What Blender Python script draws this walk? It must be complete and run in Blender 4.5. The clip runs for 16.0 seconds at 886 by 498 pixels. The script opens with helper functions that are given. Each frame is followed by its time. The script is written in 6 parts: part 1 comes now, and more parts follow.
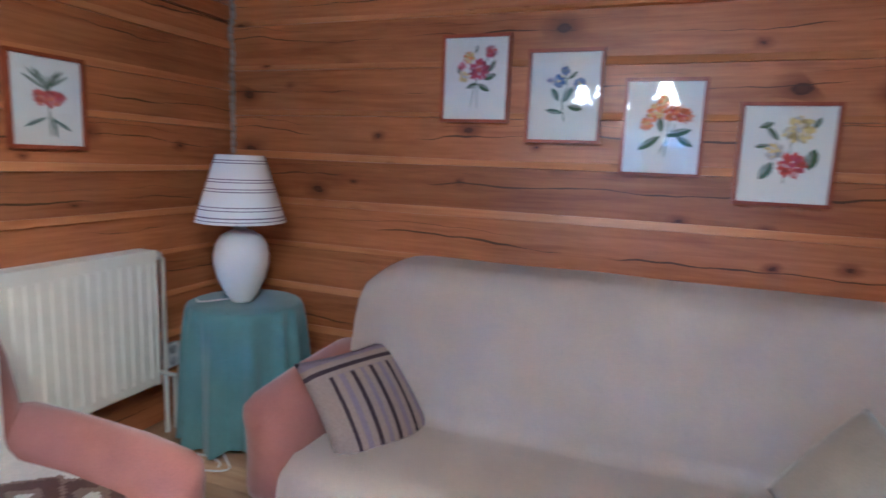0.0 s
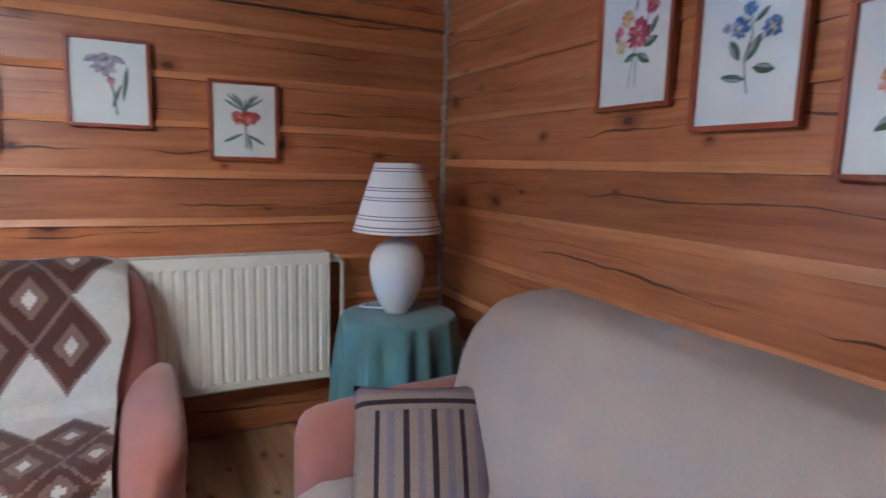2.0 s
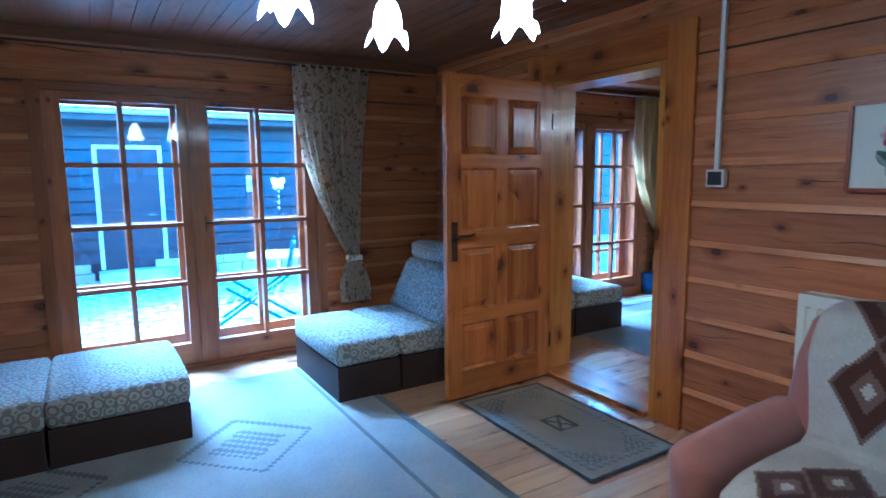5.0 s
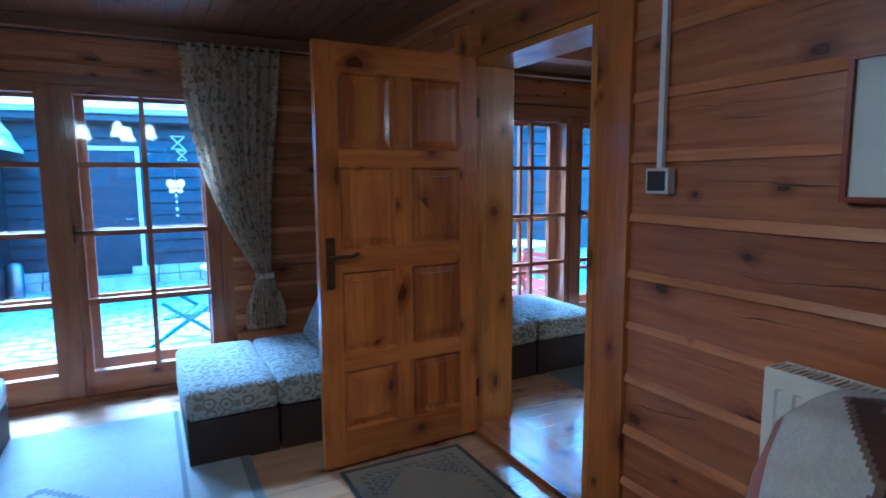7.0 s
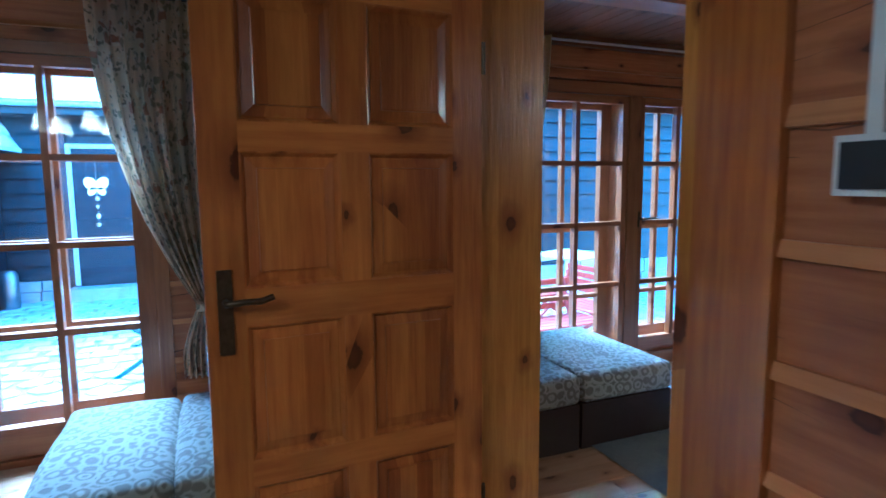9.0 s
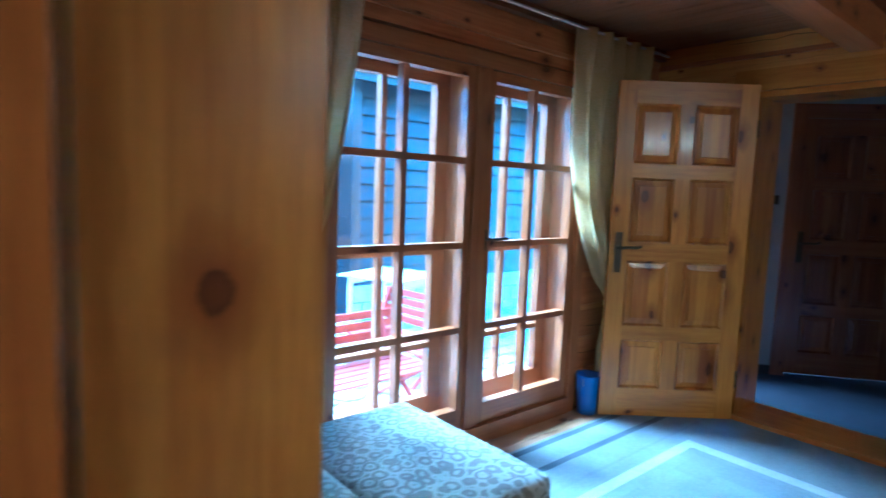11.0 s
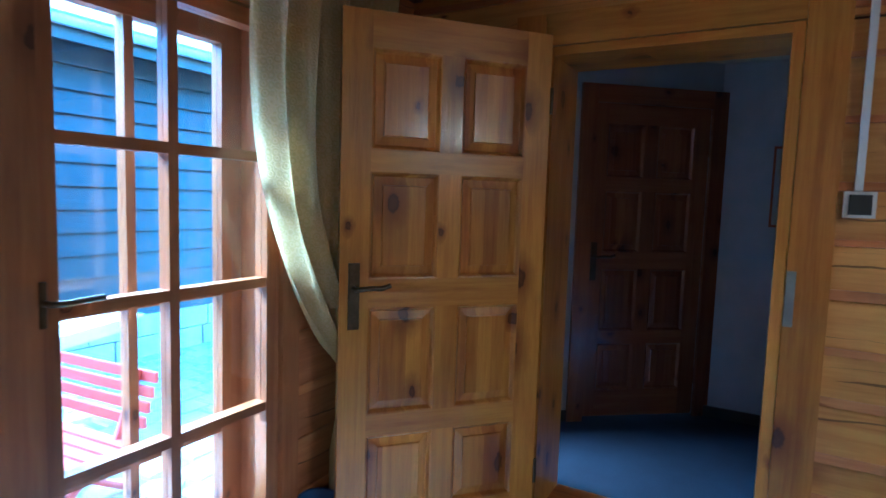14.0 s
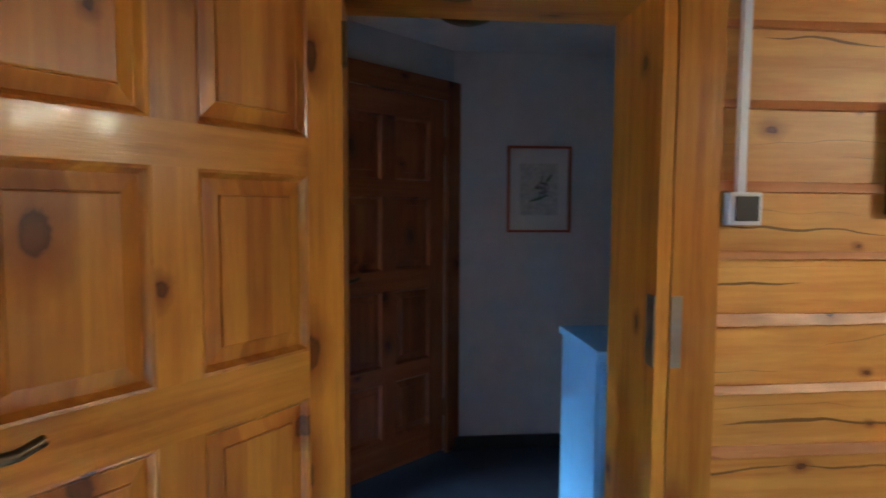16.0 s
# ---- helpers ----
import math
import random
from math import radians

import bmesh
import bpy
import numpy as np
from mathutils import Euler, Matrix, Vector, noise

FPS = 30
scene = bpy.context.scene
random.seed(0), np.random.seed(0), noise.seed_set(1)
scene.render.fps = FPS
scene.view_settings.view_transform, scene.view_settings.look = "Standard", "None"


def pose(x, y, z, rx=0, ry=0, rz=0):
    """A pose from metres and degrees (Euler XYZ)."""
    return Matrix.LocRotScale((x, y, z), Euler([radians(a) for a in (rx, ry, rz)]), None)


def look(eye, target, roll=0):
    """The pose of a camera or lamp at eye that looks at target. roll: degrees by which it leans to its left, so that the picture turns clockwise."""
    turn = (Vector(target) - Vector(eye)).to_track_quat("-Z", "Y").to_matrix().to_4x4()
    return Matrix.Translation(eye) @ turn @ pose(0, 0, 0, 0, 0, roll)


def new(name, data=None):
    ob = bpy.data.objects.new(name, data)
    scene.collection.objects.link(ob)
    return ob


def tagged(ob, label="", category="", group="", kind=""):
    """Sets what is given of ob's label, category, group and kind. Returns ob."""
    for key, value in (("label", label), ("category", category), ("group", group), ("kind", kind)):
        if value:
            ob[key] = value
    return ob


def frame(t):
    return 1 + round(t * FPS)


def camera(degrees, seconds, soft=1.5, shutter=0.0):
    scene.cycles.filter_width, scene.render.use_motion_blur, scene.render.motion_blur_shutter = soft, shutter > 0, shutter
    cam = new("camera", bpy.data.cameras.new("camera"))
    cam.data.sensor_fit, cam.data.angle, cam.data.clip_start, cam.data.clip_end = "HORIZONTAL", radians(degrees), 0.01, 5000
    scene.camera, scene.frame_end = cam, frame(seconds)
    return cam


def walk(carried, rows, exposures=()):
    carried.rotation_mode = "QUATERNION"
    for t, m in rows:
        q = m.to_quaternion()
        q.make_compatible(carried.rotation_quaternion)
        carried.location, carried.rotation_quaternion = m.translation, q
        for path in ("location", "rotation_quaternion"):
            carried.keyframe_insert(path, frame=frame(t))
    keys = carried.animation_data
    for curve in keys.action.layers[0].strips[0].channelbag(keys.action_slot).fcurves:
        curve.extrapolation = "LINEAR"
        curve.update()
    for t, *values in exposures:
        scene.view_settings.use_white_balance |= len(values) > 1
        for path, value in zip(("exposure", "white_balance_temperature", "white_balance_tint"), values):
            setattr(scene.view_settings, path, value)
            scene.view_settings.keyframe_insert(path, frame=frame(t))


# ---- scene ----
cam = camera(75.2, 16.0, 1.6, 0.4)
PATH = [
    (0, (2.236, 0.237, 1.348), (1.536, 2.085, 1.044), 2.3),
    (0.5, (2.467, 0.422, 1.355), (1.25, 1.982, 1.063), 1.8),
    (1, (2.736, 0.694, 1.331), (1.234, 1.988, 1.065), 1.7),
    (1.5, (2.821, 1.01, 1.312), (1.22, 2.181, 1.057), 1.8),
    (2, (2.833, 1.409, 1.325), (1.062, 2.295, 1.042), 1.5),
    (2.5, (2.832, 1.649, 1.383), (0.867, 1.83, 1.059), 0.7),
    (3, (2.844, 1.698, 1.454), (0.9, 1.402, 1.087), -0.3),
    (3.5, (2.958, 1.825, 1.512), (1.239, 0.872, 1.141), -1.6),
    (4, (2.939, 1.859, 1.443), (1.509, 0.495, 1.137), -1.5),
    (6.3, (2.09, 1.499, 1.418), (1.183, -0.265, 1.165), -0.6),
    (6.5, (1.953, 1.482, 1.413), (1.043, -0.281, 1.163), -0.6),
    (7, (1.596, 1.396, 1.409), (0.687, -0.369, 1.165), -0.4),
    (7.5, (1.312, 1.256, 1.397), (0.434, -0.523, 1.142), -0.6),
    (8, (1.125, 1.098, 1.39), (0.355, -0.732, 1.148), -0.4),
    (8.2, (1.076, 1.009, 1.385), (0.329, -0.831, 1.151), -0.6),
    (10.3, (0.479, -0.42, 1.37), (-0.436, -2.183, 1.135), 1.8),
    (10.5, (0.388, -0.517, 1.357), (-0.629, -2.225, 1.139), 2.1),
    (11, (0.104, -0.685, 1.343), (-1.19, -2.196, 1.139), 2.2),
    (11.5, (-0.17, -0.716, 1.345), (-1.626, -2.075, 1.159), 2.0),
    (12, (-0.399, -0.824, 1.34), (-1.986, -2.03, 1.175), 2.0),
    (12.5, (-0.578, -0.878, 1.376), (-2.252, -1.959, 1.208), 1.9),
    (13, (-0.825, -1.007, 1.347), (-2.546, -2.015, 1.195), 1.8),
    (13.5, (-1.054, -1.134, 1.349), (-2.771, -2.148, 1.192), 1.8),
    (14, (-1.286, -1.327, 1.374), (-3.023, -2.304, 1.198), 1.8),
    (14.5, (-1.534, -1.523, 1.354), (-3.342, -2.362, 1.189), 1.9),
    (15, (-1.788, -1.636, 1.372), (-3.642, -2.37, 1.211), 1.7),
    (15.5, (-2.0, -1.847, 1.368), (-3.968, -2.175, 1.231), 1.2),
    (16, (-2.12, -1.994, 1.388), (-4.107, -1.807, 1.251), 0.3),
]
SKY, GLOW, CHAND, CHAND2 = 0.15, 1.0, 1.2, 2.2
EXPOSURES = [(0.0, 6.05, 3700, 1), (2.5, 6.05, 3700, -1), (3.3, 5.8, 3480, -3), (4.2, 5.4, 3300, -6), (6.3, 4.25, 3290, -4), (8.2, 4.3, 3450, -5), (10.3, 4.75, 3420, -13), (11.2, 5.02, 3300, -14), (12.5, 4.42, 3180, -13), (13.4, 4.55, 3300, -12), (14.0, 4.88, 3450, -11), (14.6, 4.85, 3650, -10), (15.2, 5.12, 4050, -9), (16.0, 5.6, 4400, -12)]
walk(cam, [(t, look(eye, target, roll)) for t, eye, target, roll in PATH], EXPOSURES)

# ---- world, sun, large lights ----
world = bpy.data.worlds.new("world")
scene.world = world
world.use_nodes = True
_n = world.node_tree.nodes
_sky = _n.new("ShaderNodeTexSky")
_sky.sky_type = "NISHITA"
_sky.sun_disc = False
_sky.sun_elevation = radians(38)
_sky.sun_rotation = radians(200)
_sky.air_density, _sky.dust_density, _sky.ozone_density = 1.0, 1.0, 2.0
world.node_tree.links.new(_sky.outputs[0], _n["Background"].inputs[0])
_n["Background"].inputs[1].default_value = SKY
sun_data = bpy.data.lights.new("sun", "SUN")
sun_data.energy, sun_data.angle, sun_data.color = 1.3, radians(25), (1.0, 0.98, 0.95)
sun = new("sun", sun_data)
sun.matrix_world = look((3, -10, 12), (0, 0, 0))

# ---- materials ----
MATS = {}


def nodes_of(name):
    m = bpy.data.materials.new(name)
    m.use_nodes = True
    t = m.node_tree
    b = t.nodes["Principled BSDF"]
    return m, t, b


def ramp(t, stops, fac):
    r = t.nodes.new("ShaderNodeValToRGB")
    while len(r.color_ramp.elements) < len(stops):
        r.color_ramp.elements.new(0.5)
    for e, (p, c) in zip(r.color_ramp.elements, stops):
        e.position, e.color = p, (*c, 1)
    t.links.new(fac, r.inputs[0])
    return r.outputs[0]


def mixc(t, fac, a, b, mode="MIX"):
    m = t.nodes.new("ShaderNodeMix")
    m.data_type, m.blend_type = "RGBA", mode
    for sock, v in ((m.inputs[0], fac), (m.inputs[6], a), (m.inputs[7], b)):
        if isinstance(v, (int, float)):
            sock.default_value = v
        elif isinstance(v, tuple):
            sock.default_value = (*v, 1)
        else:
            t.links.new(v, sock)
    return m.outputs[2]


def math_node(t, op, a, b=0.0):
    m = t.nodes.new("ShaderNodeMath")
    m.operation = op
    for sock, v in ((m.inputs[0], a), (m.inputs[1], b)):
        if isinstance(v, (int, float)):
            sock.default_value = v
        else:
            t.links.new(v, sock)
    return m.outputs[0]


def coords(t, scale=(1, 1, 1), random_shift=0.0):
    tc = t.nodes.new("ShaderNodeTexCoord")
    out = tc.outputs["Object"]
    if random_shift:
        oi = t.nodes.new("ShaderNodeObjectInfo")
        sh = math_node(t, "MULTIPLY", oi.outputs["Random"], random_shift)
        add = t.nodes.new("ShaderNodeVectorMath")
        add.operation = "ADD"
        t.links.new(out, add.inputs[0])
        t.links.new(sh, add.inputs[1])
        out = add.outputs[0]
    mp = t.nodes.new("ShaderNodeMapping")
    mp.inputs["Scale"].default_value = scale
    t.links.new(out, mp.inputs["Vector"])
    return mp.outputs[0]


def tex_noise(t, vec, scale, detail=4.0, rough=0.6, dist=0.0):
    n = t.nodes.new("ShaderNodeTexNoise")
    n.inputs["Scale"].default_value = scale
    n.inputs["Detail"].default_value = detail
    n.inputs["Roughness"].default_value = rough
    n.inputs["Distortion"].default_value = dist
    t.links.new(vec, n.inputs["Vector"])
    return n.outputs["Fac"]


def bump(t, b, height, strength, dist=0.01):
    n = t.nodes.new("ShaderNodeBump")
    n.inputs["Strength"].default_value = strength
    n.inputs["Distance"].default_value = dist
    t.links.new(height, n.inputs["Height"])
    t.links.new(n.outputs[0], b.inputs["Normal"])


def wood(name, light, mid, dark, axis=0, rough=0.4, knots=0.5, cracks=0.0, coat=0.0, grain=1.0, kscale=6.2, staves=0.0, vary=0.16):
    """Softwood along one axis: long grain, cathedral figure, dark knots, and here and there a long crack."""
    m, t, b = nodes_of(name)
    sq = [1.0, 1.0, 1.0]
    sq[axis] = 0.09
    v = coords(t, tuple(sq), 37.0)
    fig = tex_noise(t, v, 7.0 * grain, 5.0, 0.62, 1.6)
    fine = tex_noise(t, v, 70.0 * grain, 3.0, 0.6)
    col = ramp(t, [(0.28, dark), (0.5, mid), (0.72, light)], fig)
    sv = [1.0, 1.0, 1.0]
    sv[axis] = 0.03
    lines = tex_noise(t, coords(t, tuple(sv), 61.0), 34.0 * grain, 2.0, 0.5, 0.8)
    col = mixc(t, 0.24, col, ramp(t, [(0.4, dark), (0.58, light)], lines))
    col = mixc(t, 0.2, col, ramp(t, [(0.35, dark), (0.65, light)], fine))
    broad = tex_noise(t, coords(t, (1, 1, 1), 53.0), 1.3, 3.0)
    col = mixc(t, 0.55, col, ramp(t, [(0.3, tuple(0.72 * c for c in mid)), (0.7, tuple(min(1, 1.25 * c) for c in mid))], broad), "OVERLAY")
    height = fine
    tcr = t.nodes.new("ShaderNodeTexCoord")
    spx = t.nodes.new("ShaderNodeSeparateXYZ")
    t.links.new(tcr.outputs["Object"], spx.inputs[0])
    oi = t.nodes.new("ShaderNodeObjectInfo")
    others = [i for i in range(3) if i != axis]
    along = spx.outputs[axis]
    across = math_node(t, "ADD", spx.outputs[others[0]], spx.outputs[others[1]])
    tone = math_node(t, "FRACT", math_node(t, "MULTIPLY", oi.outputs["Random"], 7.31))
    col = mixc(t, 1.0, col, ramp(t, [(0.0, (1 - vary, 1 - 1.15 * vary, 1 - 1.3 * vary)), (0.5, (1, 1, 1)), (1.0, (1 + 0.7 * vary, 1 + 0.7 * vary, 1 + 0.6 * vary))], tone), "MULTIPLY")
    if staves:
        cell = math_node(t, "FLOOR", math_node(t, "ADD", math_node(t, "DIVIDE", across, staves), math_node(t, "MULTIPLY", oi.outputs["Random"], 57.0)))
        wn = t.nodes.new("ShaderNodeTexWhiteNoise")
        wn.noise_dimensions = "1D"
        t.links.new(cell, wn.inputs["W"])
        col = mixc(t, 1.0, col, ramp(t, [(0.0, (0.72, 0.58, 0.46)), (0.35, (0.93, 0.88, 0.83)), (1.0, (1.1, 1.13, 1.12))], wn.outputs["Value"]), "MULTIPLY")
    if knots:
        cb = t.nodes.new("ShaderNodeCombineXYZ")
        t.links.new(math_node(t, "MULTIPLY", math_node(t, "ADD", along, math_node(t, "MULTIPLY", oi.outputs["Random"], 41.0)), 0.62), cb.inputs[0])
        t.links.new(math_node(t, "ADD", across, math_node(t, "MULTIPLY", oi.outputs["Random"], 23.0)), cb.inputs[1])
        kv = cb.outputs[0]
        vo = t.nodes.new("ShaderNodeTexVoronoi")
        vo.voronoi_dimensions = "2D"
        vo.inputs["Scale"].default_value = kscale
        t.links.new(kv, vo.inputs["Vector"])
        sep = t.nodes.new("ShaderNodeSeparateColor")
        t.links.new(vo.outputs["Color"], sep.inputs[0])
        keep = math_node(t, "LESS_THAN", sep.outputs[0], knots)
        size = math_node(t, "ADD", math_node(t, "MULTIPLY", math_node(t, "POWER", sep.outputs[1], 2.0), 1.25), 0.4)
        wob = math_node(t, "MULTIPLY", math_node(t, "SUBTRACT", tex_noise(t, kv, 26.0, 3.0), 0.5), 0.2)
        d = math_node(t, "DIVIDE", math_node(t, "ADD", vo.outputs["Distance"], wob), size)
        halo = ramp(t, [(0.08, (1, 1, 1)), (0.30, (0, 0, 0))], d)
        core = ramp(t, [(0.07, (1, 1, 1)), (0.088, (0, 0, 0))], d)
        rim = ramp(t, [(0.03, (0.78, 0.78, 0.78)), (0.07, (1, 1, 1))], d)
        col = mixc(t, math_node(t, "MULTIPLY", math_node(t, "MULTIPLY", halo, keep), 0.85), col, (0.62 * dark[0], 0.4 * dark[1], 0.32 * dark[2]))
        col = mixc(t, math_node(t, "MULTIPLY", math_node(t, "MULTIPLY", core, keep), math_node(t, "MULTIPLY", rim, 0.97)), col, (0.2 * dark[0], 0.09 * dark[1], 0.08 * dark[2]))
    if cracks:
        cb2 = t.nodes.new("ShaderNodeCombineXYZ")
        t.links.new(along, cb2.inputs[0])
        t.links.new(math_node(t, "MULTIPLY", oi.outputs["Random"], 77.0), cb2.inputs[1])
        wav = tex_noise(t, cb2.outputs[0], 0.9, 4.0, 0.55)
        mid_h = math_node(t, "ADD", 0.03, math_node(t, "MULTIPLY", oi.outputs["Random"], 0.09))
        line_z = math_node(t, "ADD", mid_h, math_node(t, "MULTIPLY", math_node(t, "SUBTRACT", wav, 0.35), 0.22))
        off = math_node(t, "ABSOLUTE", math_node(t, "SUBTRACT", spx.outputs[2], line_z))
        gate = tex_noise(t, cb2.outputs[0], 1.7, 2.0)
        wid = math_node(t, "MULTIPLY", math_node(t, "SUBTRACT", gate, 0.462), 0.026)
        cf = math_node(t, "LESS_THAN", off, wid)
        fine_line = math_node(t, "MULTIPLY", math_node(t, "LESS_THAN", math_node(t, "ABSOLUTE", math_node(t, "SUBTRACT", spx.outputs[2], math_node(t, "ADD", line_z, 0.045))), math_node(t, "MULTIPLY", math_node(t, "SUBTRACT", wav, 0.455), 0.010)), 0.7)
        cf = math_node(t, "MULTIPLY", math_node(t, "MAXIMUM", cf, fine_line), cracks)
        col = mixc(t, cf, col, tuple(0.22 * c for c in dark))
        height = math_node(t, "SUBTRACT", math_node(t, "MULTIPLY", fine, 0.3), cf)
    t.links.new(col, b.inputs["Base Color"])
    b.inputs["Roughness"].default_value = rough
    if coat:
        b.inputs["Coat Weight"].default_value = coat
        b.inputs["Coat Roughness"].default_value = 0.11
    bump(t, b, height, 0.35, 0.004)
    MATS[name] = m
    return m


def plain(name, c, rough=0.5, metal=0.0, var=0.12, scale=8.0, bumps=0.1, bscale=60.0, spec=0.5):
    m, t, b = nodes_of(name)
    v = coords(t)
    n1 = tex_noise(t, v, scale)
    col = ramp(t, [(0.3, tuple(x * (1 - var) for x in c)), (0.7, tuple(min(1, x * (1 + var)) for x in c))], n1)
    n2 = tex_noise(t, v, bscale, 3.0)
    col = mixc(t, var, col, ramp(t, [(0.35, tuple(0.6 * x for x in c)), (0.65, c)], n2))
    t.links.new(col, b.inputs["Base Color"])
    b.inputs["Roughness"].default_value = rough
    b.inputs["Metallic"].default_value = metal
    b.inputs["Specular IOR Level"].default_value = spec
    if bumps:
        bump(t, b, n2, bumps, 0.003)
    MATS[name] = m
    return m


def fabric(name, c, weave=900.0, var=0.15, rough=0.9, sheen=0.3):
    m, t, b = nodes_of(name)
    v = coords(t)
    n1 = tex_noise(t, v, 5.0, 4.0)
    n2 = tex_noise(t, v, weave * 0.25, 2.0)
    col = ramp(t, [(0.3, tuple(x * (1 - var) for x in c)), (0.7, tuple(min(1, x * (1 + var)) for x in c))], n1)
    col = mixc(t, 0.35, col, ramp(t, [(0.3, tuple(0.65 * x for x in c)), (0.7, tuple(min(1, 1.1 * x) for x in c))], n2))
    t.links.new(col, b.inputs["Base Color"])
    b.inputs["Roughness"].default_value = rough
    b.inputs["Sheen Weight"].default_value = sheen
    b.inputs["Specular IOR Level"].default_value = 0.2
    bump(t, b, n2, 0.25, 0.002)
    MATS[name] = m
    return m


LOG = ((0.52, 0.285, 0.105), (0.43, 0.208, 0.07), (0.24, 0.098, 0.03))
wood("log_x", *LOG, axis=0, rough=0.4, knots=0.28, cracks=0.9, vary=0.2)
wood("log_y", *LOG, axis=1, rough=0.4, knots=0.28, cracks=0.9, vary=0.2)
FIL = ((0.62, 0.375, 0.16), (0.53, 0.295, 0.112), (0.37, 0.175, 0.06))
YLOG = ((0.70, 0.46, 0.14), (0.60, 0.37, 0.095), (0.40, 0.20, 0.045))
wood("ylog_y", *YLOG, axis=1, rough=0.42, knots=0.22, cracks=0.8, kscale=7.5)
wood("fillet_x", *FIL, axis=0, rough=0.4, knots=0.3)
wood("fillet_y", *FIL, axis=1, rough=0.4, knots=0.3)
PINE = ((0.56, 0.30, 0.048), (0.45, 0.205, 0.024), (0.26, 0.088, 0.010))
wood("pine_x", *PINE, axis=0, rough=0.3, knots=0.62, coat=0.28, kscale=4.9)
wood("pine_y", *PINE, axis=1, rough=0.3, knots=0.62, coat=0.28, kscale=4.9)
wood("pine_z", *PINE, axis=2, rough=0.3, knots=0.62, coat=0.28, kscale=4.9)
wood("pine_panel_z", *PINE, axis=2, rough=0.3, knots=0.5, coat=0.28, kscale=5.2, staves=0.058)
YPINE = ((0.62, 0.385, 0.06), (0.51, 0.275, 0.028), (0.31, 0.118, 0.011))
for ax_ in range(3):
    wood("ypine_" + "xyz"[ax_], *YPINE, axis=ax_, rough=0.3, knots=0.6, coat=0.22, kscale=4.9)
wood("ypine_panel_z", *YPINE, axis=2, rough=0.3, knots=0.5, coat=0.22, kscale=5.2, staves=0.058)
BROWN = ((0.44, 0.21, 0.083), (0.35, 0.15, 0.053), (0.2, 0.075, 0.025))
wood("brown_pine_x", *BROWN, axis=0, rough=0.35, knots=0.6, coat=0.4)
wood("brown_pine_panel_z", *BROWN, axis=2, rough=0.35, knots=0.5, coat=0.4, staves=0.058)
wood("brown_pine_z", *BROWN, axis=2, rough=0.35, knots=0.6, coat=0.4)
WIN = ((0.46, 0.25, 0.09), (0.37, 0.178, 0.058), (0.25, 0.1, 0.03))
wood("win_x", *WIN, axis=0, rough=0.38, knots=0.2, coat=0.3)
wood("win_y", *WIN, axis=1, rough=0.38, knots=0.2, coat=0.3)
wood("win_z", *WIN, axis=2, rough=0.38, knots=0.2, coat=0.3)
FLO = ((0.58, 0.44, 0.29), (0.49, 0.355, 0.22), (0.36, 0.24, 0.13))
wood("floor_x", *FLO, axis=0, rough=0.3, knots=0.6, coat=0.5)
CEI = ((0.34, 0.19, 0.09), (0.27, 0.14, 0.062), (0.17, 0.08, 0.034))
wood("ceil_x", *CEI, axis=0, rough=0.45, knots=0.3)
wood("ceil_y", *CEI, axis=1, rough=0.45, knots=0.3)
wood("table_wood", (0.42, 0.18, 0.07), (0.34, 0.13, 0.045), (0.2, 0.07, 0.022), axis=0, rough=0.3, knots=0.0, coat=0.5)
wood("frame_wood", (0.42, 0.15, 0.045), (0.34, 0.105, 0.03), (0.22, 0.06, 0.018), axis=2, rough=0.35, knots=0.0)
wood("black_plank", (0.05, 0.05, 0.054), (0.034, 0.034, 0.038), (0.016, 0.016, 0.019), axis=0, rough=0.42, knots=0.0)
plain("chink", (0.07, 0.045, 0.03), 0.95, bumps=0.5)
plain("moss", (0.42, 0.36, 0.29), 0.95, var=0.35, scale=40, bumps=0.8, bscale=90)
plain("white_paint", (0.8, 0.79, 0.77), 0.6, var=0.04, bumps=0.08)
plain("radiator_paint", (0.82, 0.78, 0.67), 0.35, var=0.03, bumps=0.02)
# White plaster; the hall's dimness is put into this mid-grey base colour.
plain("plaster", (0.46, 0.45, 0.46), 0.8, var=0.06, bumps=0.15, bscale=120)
plain("plastic_white", (0.78, 0.77, 0.74), 0.35, var=0.03, bumps=0.0)
plain("plastic_dark", (0.03, 0.028, 0.027), 0.35, var=0.05, bumps=0.0)
plain("bronze", (0.12, 0.085, 0.05), 0.4, 0.9, var=0.2, scale=60, bumps=0.05)
plain("steel", (0.35, 0.34, 0.33), 0.4, 0.9, var=0.15, bumps=0.05)
plain("brass", (0.5, 0.34, 0.12), 0.3, 0.95, var=0.15, bumps=0.02)
plain("ceramic", (0.8, 0.78, 0.75), 0.28, var=0.02, bumps=0.0)
plain("grey_plastic", (0.4, 0.41, 0.42), 0.4, var=0.05, bumps=0.0)
plain("paper", (0.78, 0.78, 0.73), 0.7, var=0.03, bumps=0.02)
plain("paving_joint", (0.3, 0.29, 0.27), 0.95, bumps=0.5)
plain("pavement_stone", (0.62, 0.61, 0.58), 0.85, var=0.25, scale=3, bumps=0.4, bscale=40)
plain("foundation_stone", (0.5, 0.48, 0.45), 0.85, var=0.25, scale=6, bumps=0.5, bscale=30)
plain("pale_shingle", (0.74, 0.74, 0.72), 0.75, var=0.12, scale=12, bumps=0.3)
plain("metal_roof", (0.55, 0.57, 0.6), 0.4, 0.6, var=0.1, bumps=0.05)
plain("dark_door", (0.022, 0.024, 0.032), 0.5, var=0.1, bumps=0.1)
plain("red_paint", (0.36, 0.05, 0.035), 0.5, var=0.15, scale=15, bumps=0.15)
